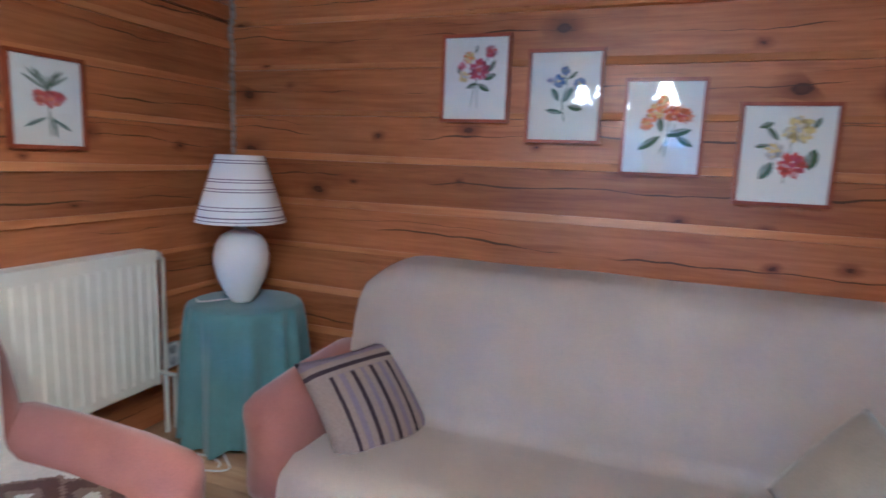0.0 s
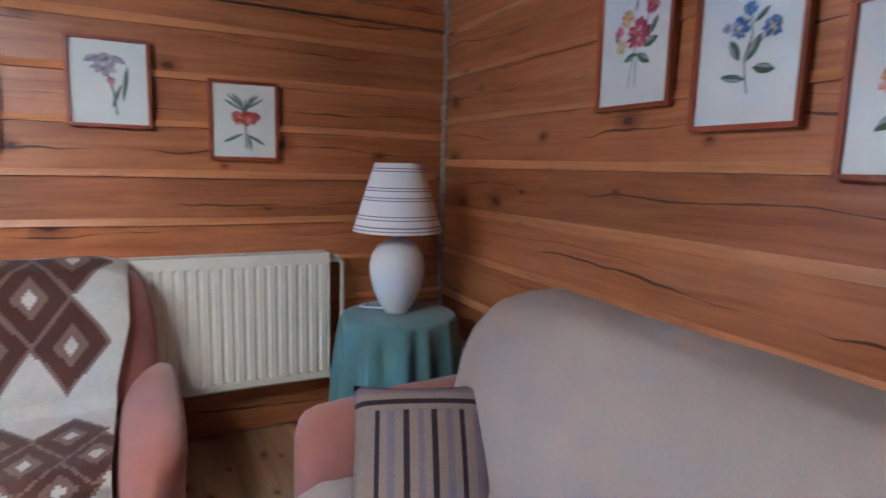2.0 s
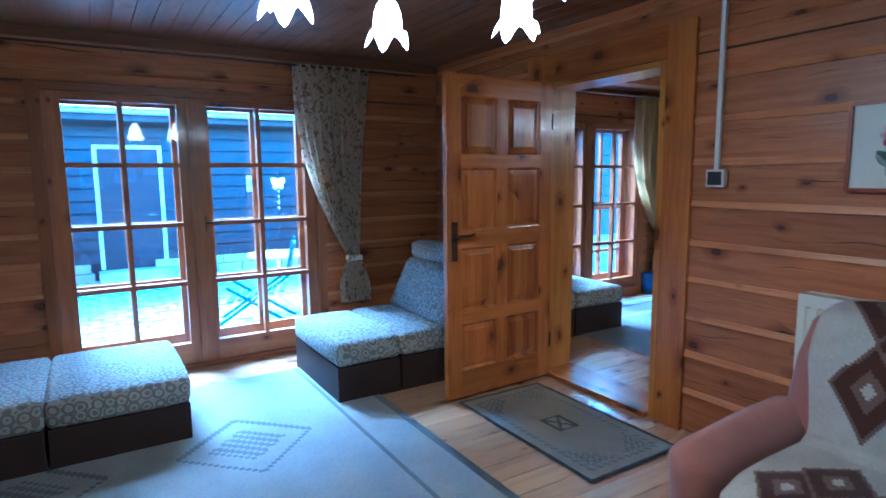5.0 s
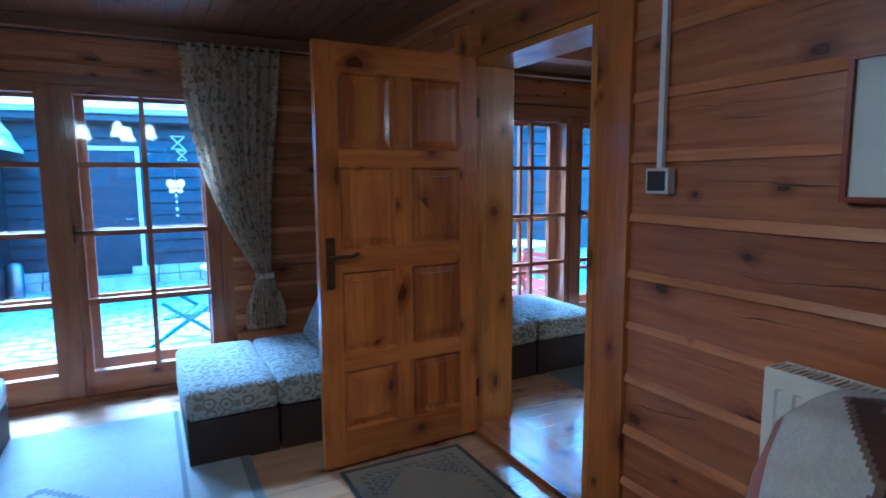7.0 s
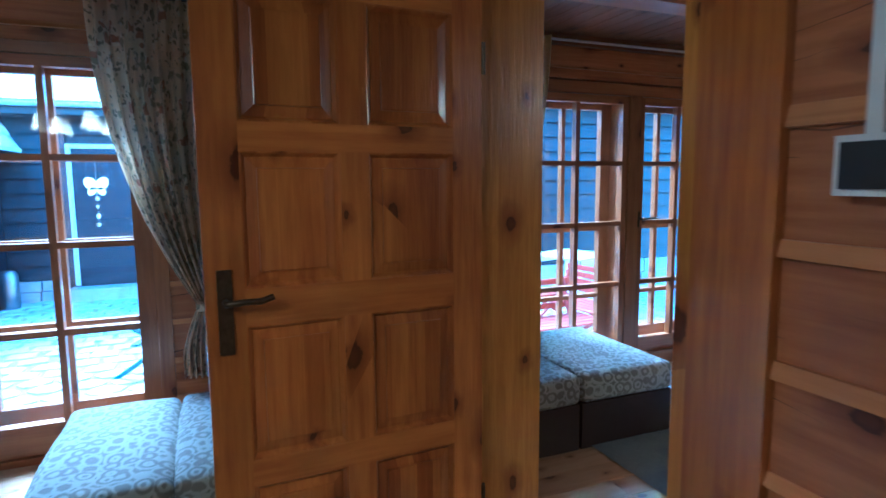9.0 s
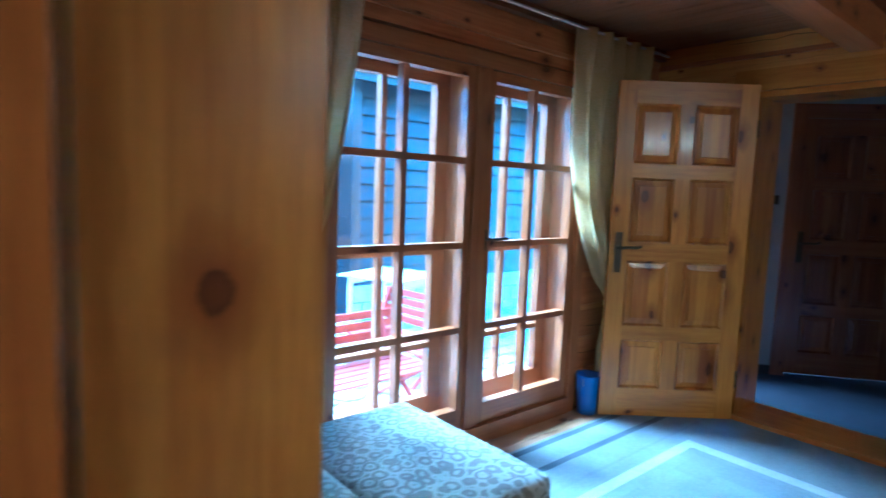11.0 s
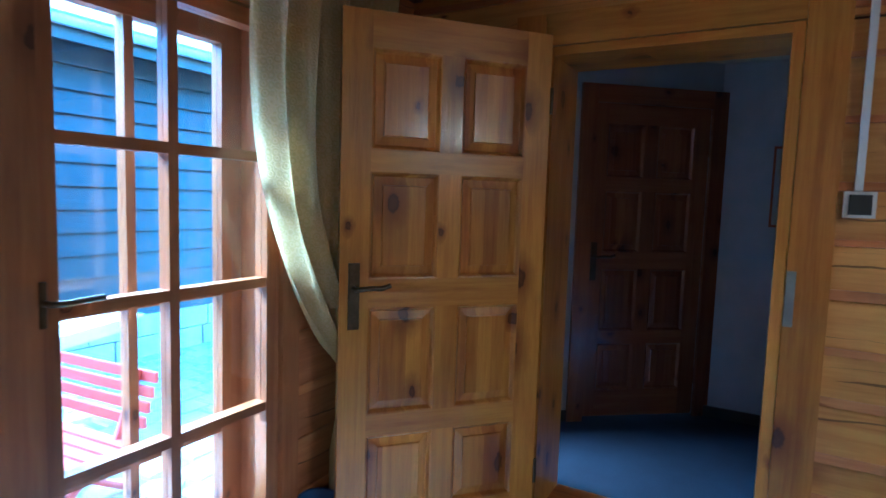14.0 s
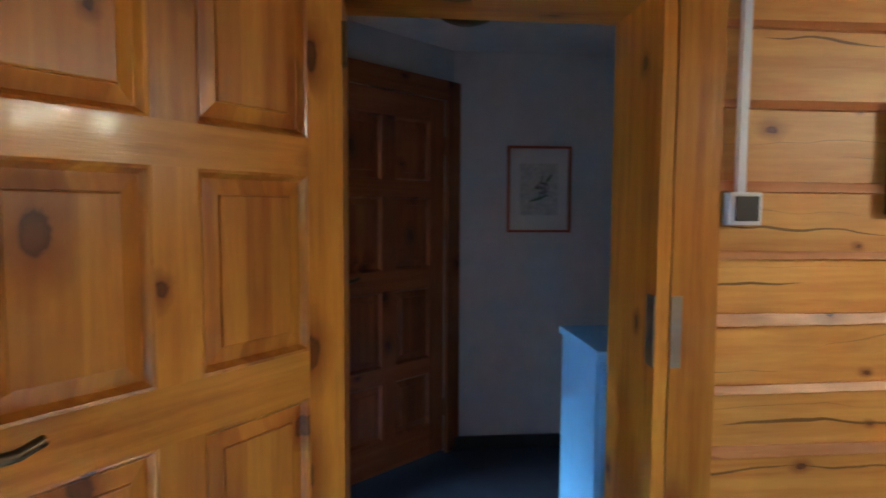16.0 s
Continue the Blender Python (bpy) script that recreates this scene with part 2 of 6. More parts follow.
plain("green_paint", (0.03, 0.09, 0.1), 0.5, var=0.15, bumps=0.1)
plain("grass", (0.07, 0.1, 0.035), 0.95, var=0.3, scale=5, bumps=0.6)
fabric("pink_velour", (0.33, 0.135, 0.10))
fabric("cream_throw", (0.76, 0.64, 0.53), weave=1200, var=0.05)
fabric("teal_cloth", (0.15, 0.255, 0.265))
fabric("brown_leatherette", (0.045, 0.028, 0.023), rough=0.6, sheen=0.0)
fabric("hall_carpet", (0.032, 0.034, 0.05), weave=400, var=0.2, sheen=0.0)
fabric("gold_curtain", (0.42, 0.35, 0.19), sheen=0.2)
fabric("throw_white", (0.84, 0.79, 0.71), weave=500)
fabric("throw_brown", (0.13, 0.055, 0.04), weave=500)
fabric("throw_mid", (0.3, 0.19, 0.14), weave=500)
fabric("cushion_sage", (0.33, 0.27, 0.2), weave=700)


def glass_mat(name, tint=(1, 1, 1), rough=0.0):
    m, t, b = nodes_of(name)
    t.nodes.remove(b)
    out = t.nodes["Material Output"]
    tr = t.nodes.new("ShaderNodeBsdfTransparent")
    tr.inputs[0].default_value = (*tint, 1)
    gl = t.nodes.new("ShaderNodeBsdfGlossy")
    gl.inputs["Roughness"].default_value = rough
    lw = t.nodes.new("ShaderNodeLayerWeight")
    lw.inputs[0].default_value = 0.5
    p5 = math_node(t, "POWER", lw.outputs["Facing"], 5.0)
    gloss = math_node(t, "ADD", math_node(t, "MULTIPLY", p5, 0.9), 0.045)
    mx = t.nodes.new("ShaderNodeMixShader")
    t.links.new(gloss, mx.inputs[0])
    t.links.new(tr.outputs[0], mx.inputs[1])
    t.links.new(gl.outputs[0], mx.inputs[2])
    t.links.new(mx.outputs[0], out.inputs["Surface"])
    MATS[name] = m
    return m


glass_mat("glass", (0.96, 0.98, 0.98))
glass_mat("picture_glass", (1, 1, 1), 0.02)
m, t, b = nodes_of("frosted_acrylic")
tl = t.nodes.new("ShaderNodeBsdfTranslucent")
tl.inputs[0].default_value = (0.85, 0.87, 0.88, 1)
b.inputs["Base Color"].default_value = (0.8, 0.8, 0.8, 1)
mx = t.nodes.new("ShaderNodeMixShader")
mx.inputs[0].default_value = 0.7
t.links.new(b.outputs[0], mx.inputs[1])
t.links.new(tl.outputs[0], mx.inputs[2])
t.links.new(mx.outputs[0], t.nodes["Material Output"].inputs["Surface"])
MATS["frosted_acrylic"] = m

# ---- mesh helpers ----


def mesh_of(name, bm, mats, smooth=False, bevel=0.0, segs=2):
    if bevel:
        bmesh.ops.bevel(bm, geom=[e for e in bm.edges if len(e.link_faces) == 2 and e.calc_face_angle(0) > 0.6],
                        offset=bevel, segments=segs, affect="EDGES", profile=0.5, clamp_overlap=True)
    bmesh.ops.recalc_face_normals(bm, faces=bm.faces)
    me = bpy.data.meshes.new(name)
    bm.to_mesh(me)
    bm.free()
    for mname in ([mats] if isinstance(mats, str) else mats):
        me.materials.append(MATS[mname])
    if smooth:
        for p in me.polygons:
            p.use_smooth = True
    return me


def add_box(bm, x0, x1, y0, y1, z0, z1, mat=0):
    vs = [bm.verts.new((x, y, z)) for z in (z0, z1) for x, y in ((x0, y0), (x1, y0), (x1, y1), (x0, y1))]
    fs = [(0, 3, 2, 1), (4, 5, 6, 7), (0, 1, 5, 4), (1, 2, 6, 5), (2, 3, 7, 6), (3, 0, 4, 7)]
    for f in fs:
        bm.faces.new([vs[i] for i in f]).material_index = mat


def child(ob, parent):
    if parent:
        ob.parent = parent
    return ob


def box(name, x0, x1, y0, y1, z0, z1, mat, parent=None, bevel=0.003, segs=1):
    bm = bmesh.new()
    add_box(bm, x0, x1, y0, y1, z0, z1)
    return child(new(name, mesh_of(name, bm, mat, bevel=bevel, segs=segs)), parent)


def empty(name, m=None):
    e = new(name)
    if m is not None:
        e.matrix_world = m
    return e


def tube(name, pts, r, mat, parent=None, cyclic=False, res=3):
    cu = bpy.data.curves.new(name, "CURVE")
    cu.dimensions, cu.bevel_depth, cu.bevel_resolution, cu.use_fill_caps = "3D", r, res, True
    sp = cu.splines.new("POLY")
    sp.points.add(len(pts) - 1)
    for p, q in zip(sp.points, pts):
        p.co = (*q, 1)
    sp.use_cyclic_u = cyclic
    ob = new(name, cu)
    me = bpy.data.meshes.new_from_object(ob.evaluated_get(bpy.context.evaluated_depsgraph_get()))
    bpy.data.objects.remove(ob)
    me.materials.clear()
    me.materials.append(MATS[mat])
    for p in me.polygons:
        p.use_smooth = True
    return child(new(name, me), parent)


def lathe(name, profile, mat, parent=None, segs=32, smooth=True):
    """profile: rows of (radius, height); turned round z."""
    bm = bmesh.new()
    rings = []
    for r, z in profile:
        rings.append([bm.verts.new((r * math.cos(2 * math.pi * i / segs), r * math.sin(2 * math.pi * i / segs), z)) for i in range(segs)])
    for a, b in zip(rings, rings[1:]):
        for i in range(segs):
            bm.faces.new((a[i], a[(i + 1) % segs], b[(i + 1) % segs], b[i]))
    return child(new(name, mesh_of(name, bm, mat, smooth=smooth)), parent)


def soft_box(name, x0, x1, y0, y1, z0, z1, mat, parent=None, r=0.05, puff=0.0, sub=2, shape=None):
    """A cushion-like block: rounded edges, faces that swell by puff; shape(v) may bend it."""
    bm = bmesh.new()
    add_box(bm, x0, x1, y0, y1, z0, z1)
    bmesh.ops.bevel(bm, geom=bm.edges[:], offset=r, segments=3, affect="EDGES", profile=0.5, clamp_overlap=True)
    for _ in range(sub):
        bmesh.ops.subdivide_edges(bm, edges=[e for e in bm.edges if e.calc_length() > 0.09], cuts=1, use_grid_fill=True)
    cx, cy, cz = (x0 + x1) / 2, (y0 + y1) / 2, (z0 + z1) / 2
    hx, hy, hz = (x1 - x0) / 2, (y1 - y0) / 2, (z1 - z0) / 2
    for v in bm.verts:
        a, b, c = (v.co.x - cx) / hx, (v.co.y - cy) / hy, (v.co.z - cz) / hz
        if puff:
            v.co.x += puff * a * (1 - b * b) * (1 - c * c)
            v.co.y += puff * b * (1 - a * a) * (1 - c * c)
            v.co.z += puff * c * (1 - b * b) * (1 - a * a)
        n = noise.noise(v.co * 6.0) * 0.006
        v.co += Vector((n, n * 0.6, n))
        if shape:
            shape(v)
    return child(new(name, mesh_of(name, bm, mat, smooth=True)), parent)


# ---- large structure ----
STRIPS = [0.235, 0.445, 0.652, 0.856, 1.05, 1.262, 1.478, 1.69, 1.905, 2.12, 2.31]


def log_mesh(length, height, depth, mat, seed, axis):
    """A hewn log: gently uneven faces and soft edges, from 0 to length along its axis."""
    bm = bmesh.new()
    n = max(2, int(length / 0.3))
    prof = [(-0.5, 0.03), (-0.497, 0.97), (-0.44, 1.0), (0.44, 1.0), (0.497, 0.97), (0.5, 0.03), (0.44, 0.0), (-0.44, 0.0)]
    rings = []
    for i in range(n + 1):
        s = length * i / n
        ring = []
        for k, (d, h) in enumerate(prof):
            w = noise.noise((s * 0.9, seed * 7.3, k * 0.4)) * 0.007
            dd, hh = d * depth + (w if d > 0 else -w) * 0.8, h * height + noise.noise((s * 0.6, seed * 3.1, 5 + (h > 0.5))) * 0.008
            ring.append(bm.verts.new((s, dd, hh) if axis == 0 else (dd, s, hh)))
        rings.append(ring)
    for a, b in zip(rings, rings[1:]):
        for k in range(8):
            bm.faces.new((a[k], a[(k + 1) % 8], b[(k + 1) % 8], b[k]))
    bm.faces.new(rings[0])
    bm.faces.new(rings[-1])
    return mesh_of("log", bm, mat)


def log_wall(name, axis, a0, a1, face_lo, face_hi, top, holes, strips=STRIPS, seed=1, label="", mats=None):
    """A wall of hewn logs with pale fillets in the joints. axis 0 runs along x, 1 along y; holes: (from, to, bottom, top)."""
    rnd = random.Random(seed)
    wall = tagged(empty(name), label or "wall of stacked reddish brown hewn pine logs with pale fillets", kind="structure")
    mid, depth = (face_lo + face_hi) / 2, face_hi - face_lo
    levels = [0.0] + [s for s in strips if s < top - 0.05] + [top]
    mlog, mfil = mats or (("log_x", "fillet_x") if axis == 0 else ("log_y", "fillet_y"))

    def spans(z0, z1):
        out = [(a0, a1)]
        for h0, h1, b, t in holes:
            if z1 > b + 0.02 and z0 < t - 0.02:
                out = [p for s0, s1 in out for p in ((s0, min(s1, h0)), (max(s0, h1), s1)) if p[1] - p[0] > 0.02]
        return out

    cuts = []
    for z0, z1 in zip(levels, levels[1:]):
        zs = sorted({z0, z1, *[z for h in holes for z in h[2:] if z0 + 0.02 < z < z1 - 0.02]})
        cuts += list(zip(zs, zs[1:]))
    for i, (z0, z1) in enumerate(cuts):
        for s0, s1 in spans(z0, z1):
            ob = new("log", log_mesh(s1 - s0, z1 - z0 - 0.006, depth, mlog, seed + i * 1.7, axis))
            ob.location = (s0, mid, z0 + 0.003) if axis == 0 else (mid, s0, z0 + 0.003)
            ob.parent = wall
    for i, z in enumerate(levels[1:-1]):
        for s0, s1 in spans(z - 0.03, z + 0.03):
            for side in (-1, 1):
                bm = bmesh.new()
                n = max(2, int((s1 - s0) / 0.22))
                rows = []
                hgt = rnd.uniform(0.03, 0.044)
                for k in range(n + 1):
                    s = s0 + (s1 - s0) * k / n
                    up = hgt * 0.5 + noise.noise((s * 1.1, i * 3.3 + side, seed)) * 0.009
                    dn = -hgt * 0.5 + noise.noise((s * 1.1, i * 5.1 - side, seed + 9)) * 0.009
                    base = (face_hi if side > 0 else face_lo)
                    rows.append([(s, base - side * 0.02, z + up), (s, base + side * 0.006, z + up - 0.004), (s, base + side * 0.015, z + dn + 0.005), (s, base - side * 0.02, z + dn)])
                vr = [[bm.verts.new((p[0] - s0, p[1], p[2]) if axis == 0 else (p[1], p[0] - s0, p[2])) for p in r] for r in rows]
                for a, b in zip(vr, vr[1:]):
                    for k in range(3):
                        bm.faces.new((a[k], a[k + 1], b[k + 1], b[k]))
                bm.faces.new(vr[0])
                bm.faces.new(vr[-1])
                ob = new("fillet", mesh_of("fillet", bm, mfil))
                ob.location = (s0, 0, 0) if axis == 0 else (0, s0, 0)
                ob.parent = wall
    core = bmesh.new()
    for z0, z1 in cuts:
        for s0, s1 in spans(z0, z1):
            a, b = s0 + 0.002, s1 - 0.002
            if axis == 0:
                add_box(core, a, b, mid - depth * 0.42, mid + depth * 0.42, z0, z1)
            else:
                add_box(core, mid - depth * 0.42, mid + depth * 0.42, a, b, z0, z1)
    child(new("packing", mesh_of("packing", core, "chink")), wall)
    return wall


WEST_HOLE = (-1.325, -0.355, 0.0, 2.03)
log_wall("wall_west", 1, -2.80, 2.82, -0.21, 0.0, 2.42, [WEST_HOLE], seed=3)
log_wall("wall_north", 0, -3.57, 4.9, 2.82, 3.02, 2.42, [], strips=[0.20, 0.42, 0.645, 0.875, 1.107, 1.342, 1.56, 1.79, 2.015, 2.23], seed=5)
log_wall("wall_south", 0, -3.85, 5.1, -3.06, -2.80, 2.42, [(1.08, 3.02, 0.0, 2.04), (-2.83, -0.99, 0.03, 2.03)], seed=8)
log_wall("wall_east", 1, -2.80, 2.82, 4.9, 5.1, 2.42, [], seed=11)
DOOR2 = (-2.15, -1.265, 0.0, 1.99)
log_wall("wall_room_end", 1, -2.80, 2.82, -3.85, -3.57, 2.42, [DOOR2],
         strips=[0.24, 0.39, 0.54, 0.735, 0.905, 1.097, 1.268, 1.451, 1.668, 1.872, 2.03, 2.204], seed=14,
         label="wall of stacked yellowish hewn pine logs with pale fillets", mats=("ylog_y", "fillet_y"))


# floor planks of both rooms: one sub-floor, planks on top
def plank_floor(name, x0, x1, y0, y1, seed):
    rnd = random.Random(seed)
    fl = tagged(empty(name), "pale varnished pine plank floor with knots", kind="structure")
    child(box("subfloor", x0, x1, y0 - 0.2, y1, -0.12, -0.022, "chink", bevel=0), fl)
    w = 0.14
    base = {}
    y = y0
    while y < y1 - 0.01:
        ww = min(w, y1 - y)
        x = x0
        while x < x1 - 0.05:
            ln = min(rnd.choice((2.2, 2.8, 3.4)), x1 - x)
            key = (round(ln, 2), round(ww, 3))
            if key not in base:
                bm = bmesh.new()
                add_box(bm, 0.0008, ln - 0.0008, 0.001, ww - 0.001, -0.022, 0.0)
                base[key] = mesh_of("plank", bm, "floor_x", bevel=0.0015, segs=1)
            p = child(new("plank", base[key]), fl)
            p.location = (x, y, 0)
            x += ln
        y += w
    return fl


def ceiling(name, x0, x1, y0, y1, z, mat="ceil_y"):
    bm = bmesh.new()
    y, w = x0, 0.11
    while y < x1 - 0.01:
        add_box(bm, y + 0.002, min(y + w, x1) - 0.002, y0, y1, z, z + 0.02)
        y += w
    add_box(bm, x0, x1, y0, y1, z + 0.022, z + 0.12)
    return tagged(new(name, mesh_of(name, bm, mat)), "low boarded timber ceiling, brown and worn", kind="structure")


plank_floor("floor_sitting_room", -0.21, 4.9, -2.80, 2.82, 2)
plank_floor("floor_second_room", -3.57, -0.212, -2.80, 2.82, 4)
ceiling("ceiling_sitting_room", 0.0, 4.9, -2.80, 2.82, 2.37)
ceiling("ceiling_second_room", -3.57, -0.21, -2.80, 2.82, 2.32)
# Flat slab out of view, added over the ceilings to block sky light.
box_roof = tagged(box("roof_slab", -6.4, 5.3, -3.3, 3.3, 2.50, 2.62, "chink", bevel=0), "unseen flat roof slab added above the ceilings to keep daylight out", kind="structure")


def beam(x0, x1, y0, y1, z0, z1):
    bm = bmesh.new()
    add_box(bm, x0, x1, y0, y1, z0, z1)
    ob = new("ceiling_beam", mesh_of("ceiling_beam", bm, "log_x", bevel=0.02, segs=2))
    return tagged(ob, "chamfered brown timber beam under the ceiling", kind="structure", category="beam")


beam(-3.56, -0.22, -1.70, -1.56, 2.15, 2.318)
beam(0.01, 4.89, 0.06, 0.22, 2.215, 2.368)

# cornice boards along the window wall
for i, (x0, x1, z, yy) in enumerate(((0.0, 4.9, 2.30, 0.05), (-3.57, -0.21, 2.25, 0.05))):
    b_ = box("trim", x0 + 0.012, x1 - 0.012, -2.795, -2.80 + yy, z, z + 0.065, "ceil_x", bevel=0.006)
    tagged(b_, "dark timber moulding below the ceiling", kind="structure")


# ---- doors ----
def casing(name, axis_x, y0, y1, top, w, proud, face, label):
    """Lining and architraves of a doorway in a wall that faces x. axis_x: (near face, far face)."""
    c = tagged(empty(name), label, kind="structure")
    xf, xb = axis_x
    t = 0.035
    box("jamb", xb - proud, xf + proud, y0 - 0.002, y0 + t, 0.0, top, "ypine_z", c)
    box("jamb", xb - proud, xf + proud, y1 - t, y1 + 0.002, 0.0, top, "ypine_z", c)
    box("head", xb - proud, xf + proud, y0 + t, y1 - t, top - t, top, "ypine_y", c)
    box("threshold", xb - 0.03, xf + 0.05, y0 + t, y1 - t, 0.001, 0.03, "pine_y", c, bevel=0.008)
    for xa, sgn in ((xf, 1), (xb, -1)):
        lo, hi = sorted((xa + sgn * 0.002, xa + sgn * (proud + 0.004)))
        box("architrave", lo, hi, y0 - w, y0 - 0.004, 0.0, top + w, face + "_z", c, bevel=0.008, segs=2)
        box("architrave", lo, hi, y1 + 0.004, y1 + w, 0.0, top + w, face + "_z", c, bevel=0.008, segs=2)
        box("architrave", lo, hi, y0 - 0.003, y1 + 0.003, top + 0.004, top + w, face + "_y", c, bevel=0.008, segs=2)
    return c


def raised_panel(w, h, tone="pine"):
    """A fielded panel, w across x and h up, 24 mm thick, centred in y."""
    bm = bmesh.new()
    for s in (-1, 1):
        steps = [(0.0, 0.019), (0.006, 0.0175), (0.011, 0.010), (0.016, 0.004), (0.022, 0.005), (0.046, 0.010), (0.047, 0.0155), (0.05, 0.0165)]
        rings = []
        for inset, yy in steps:
            rings.append([bm.verts.new((x, s * yy, z)) for x, z in ((inset, inset), (w - inset, inset), (w - inset, h - inset), (inset, h - inset))])
        for a, b in zip(rings, rings[1:]):
            for k in range(4):
                bm.faces.new((a[k], a[(k + 1) % 4], b[(k + 1) % 4], b[k]))
        bm.faces.new(rings[-1])
    return mesh_of("panel", bm, tone + "_panel_z")


def handle_set(parent, x, z, face, tip):
    """Lever handle with a long plate on the face y = face; the lever points along x by tip."""
    s = 1 if face > 0 else -1
    bm = bmesh.new()
    add_box(bm, x - 0.02, x + 0.02, min(face, face + s * 0.007), max(face, face + s * 0.007), z - 0.15, z + 0.09)
    child(new("handle_plate", mesh_of("handle_plate", bm, "bronze", bevel=0.003)), parent)
    y = face + s * 0.045
    tube("lever", [(x, face, z), (x, y - s * 0.008, z), (x + tip * 0.01, y, z), (x + tip * 0.05, y + s * 0.002, z + 0.004), (x + tip * 0.09, y, z + 0.002), (x + tip * 0.125, y - s * 0.004, z + 0.012)], 0.009, "bronze", parent)


def panel_door(name, w, h, m, label, handle_x, tone="pine"):
    """Eight-panel pine door; hinge edge at x = 0, thickness centred on y = 0."""
    d = tagged(empty(name), label, "door", kind="")
    t = 0.02
    st, mid = 0.105, 0.085
    rails = [(0.0, 0.17), (0.475, 0.555), (0.955, 1.06), (1.445, 1.525), (h - 0.125, h)]
    box("stile", 0, st, -t, t, 0.0, h, tone + "_z", d, bevel=0.004)
    box("stile", w - st, w, -t, t, 0.0, h, tone + "_z", d, bevel=0.004)
    for a, b in rails:
        box("rail", st, w - st, -t, t, a, b, tone + "_x", d, bevel=0.004)
    c0, c1 = w / 2 - mid / 2, w / 2 + mid / 2
    for (a0, a1), (b0, b1) in zip(rails, rails[1:]):
        box("muntin", c0, c1, -t, t, a1, b0, tone + "_z", d, bevel=0.004)
        for x0, x1 in ((st, c0), (c1, w - st)):
            p = child(new("panel", raised_panel(x1 - x0, b0 - a1, tone)), d)
            p.location = (x0, 0, a1)
    tip = -1 if handle_x > w / 2 else 1
    for f in (t, -t):
        handle_set(d, handle_x, 1.03, f, tip)
    for z in (0.25, h - 0.25):
        tube("hinge", [(-0.006, 0.018, z - 0.05), (-0.006, 0.018, z + 0.05)], 0.008, "bronze", d)
    d.matrix_world = m
    return d


casing("door_frame_1", (0.0, -0.21), -1.325, -0.355, 2.03, 0.18, 0.02, "pine", "varnished honey pine lining and architraves of a doorway")
a1 = math.degrees(math.atan2(-1.205 + 1.245, 0.905 - 0.045))
panel_door("door", 0.862, 2.0, pose(0.045, -1.243, 0.02, 0, 0, a1), "open eight-panel pine door varnished honey brown", 0.81)
casing("door_frame_2", (-3.57, -3.85), -2.15, -1.265, 1.99, 0.13, 0.02, "ypine", "varnished honey pine lining and architraves of a doorway")
a2 = math.degrees(math.atan2(-2.645 + 2.115, -2.874 + 3.49))
panel_door("door", 0.812, 2.0, pose(-3.49, -2.115, 0.015, 0, 0, a2), "half-open eight-panel knotty pine door with bronze handle", 0.76, "ypine")


# ---- windows ----
def glazed_leaf(parent, x0, x1, z0, z1, y, depth, rail_b, rail_t, stile, bars, mull, bar=0.032):
    """One sash: outer size x0..x1, z0..z1; bars: heights; mull: one upright in the middle."""
    ya, yb = y - depth / 2, y + depth / 2
    leaf = child(empty("sash"), parent)
    box("stile", x0, x0 + stile, ya, yb, z0, z1, "win_z", leaf)
    box("stile", x1 - stile, x1, ya, yb, z0, z1, "win_z", leaf)
    box("rail", x0 + stile, x1 - stile, ya, yb, z0, z0 + rail_b, "win_x", leaf)
    box("rail", x0 + stile, x1 - stile, ya, yb, z1 - rail_t, z1, "win_x", leaf)
    gx0, gx1, gz0, gz1 = x0 + stile, x1 - stile, z0 + rail_b, z1 - rail_t
    box("glazing_bar", mull - bar / 2, mull + bar / 2, ya + 0.004, yb - 0.004, gz0, gz1, "win_z", leaf)
    for b in bars:
        box("glazing_bar", gx0, mull - bar / 2, ya + 0.004, yb - 0.004, b - bar / 2, b + bar / 2, "win_x", leaf)
        box("glazing_bar", mull + bar / 2, gx1, ya + 0.004, yb - 0.004, b - bar / 2, b + bar / 2, "win_x", leaf)
    zs = [gz0 - bar / 2] + list(bars) + [gz1 + bar / 2]
    for xa, xb in ((gx0, mull - bar / 2), (mull + bar / 2, gx1)):
        for za, zb in zip(zs, zs[1:]):
            g = box("pane", xa, xb, y - 0.002, y + 0.002, za + bar / 2, zb - bar / 2, "glass", leaf, bevel=0)
            g.visible_shadow = False
    return leaf


def window_handle(parent, x, z, y, tip):
    tube("handle", [(x, y, z - 0.06), (x, y + 0.004, z + 0.05)], 0.008, "bronze", parent)
    tube("handle", [(x, y, z), (x, y + 0.04, z), (x + tip * 0.03, y + 0.045, z), (x + tip * 0.12, y + 0.045, z + 0.004)], 0.008, "bronze", parent)


w1 = tagged(empty("window_1"), "tall pine glazed double doors with small panes", kind="structure", category="window")
BARS1 = (0.645, 1.08, 1.508)
box("frame", 1.08, 1.15, -3.06, -2.785, 0.0, 2.04, "win_z", w1)
box("frame", 2.945, 3.02, -3.06, -2.785, 0.0, 2.04, "win_z", w1)
box("frame", 1.15, 2.945, -3.06, -2.785, 1.985, 2.04, "win_x", w1)
box("sill", 1.15, 2.945, -3.06, -2.78, -0.1, 0.035, "win_x", w1, bevel=0.008)
glazed_leaf(w1, 1.152, 2.035, 0.037, 1.983, -2.834, 0.06, 0.155, 0.05, 0.082, BARS1, 1.584)
glazed_leaf(w1, 2.045, 2.943, 0.037, 1.983, -2.834, 0.06, 0.155, 0.05, 0.105, BARS1, 2.50)
box("post", 1.995, 2.085, -3.04, -2.87, 0.037, 1.983, "win_z", w1)
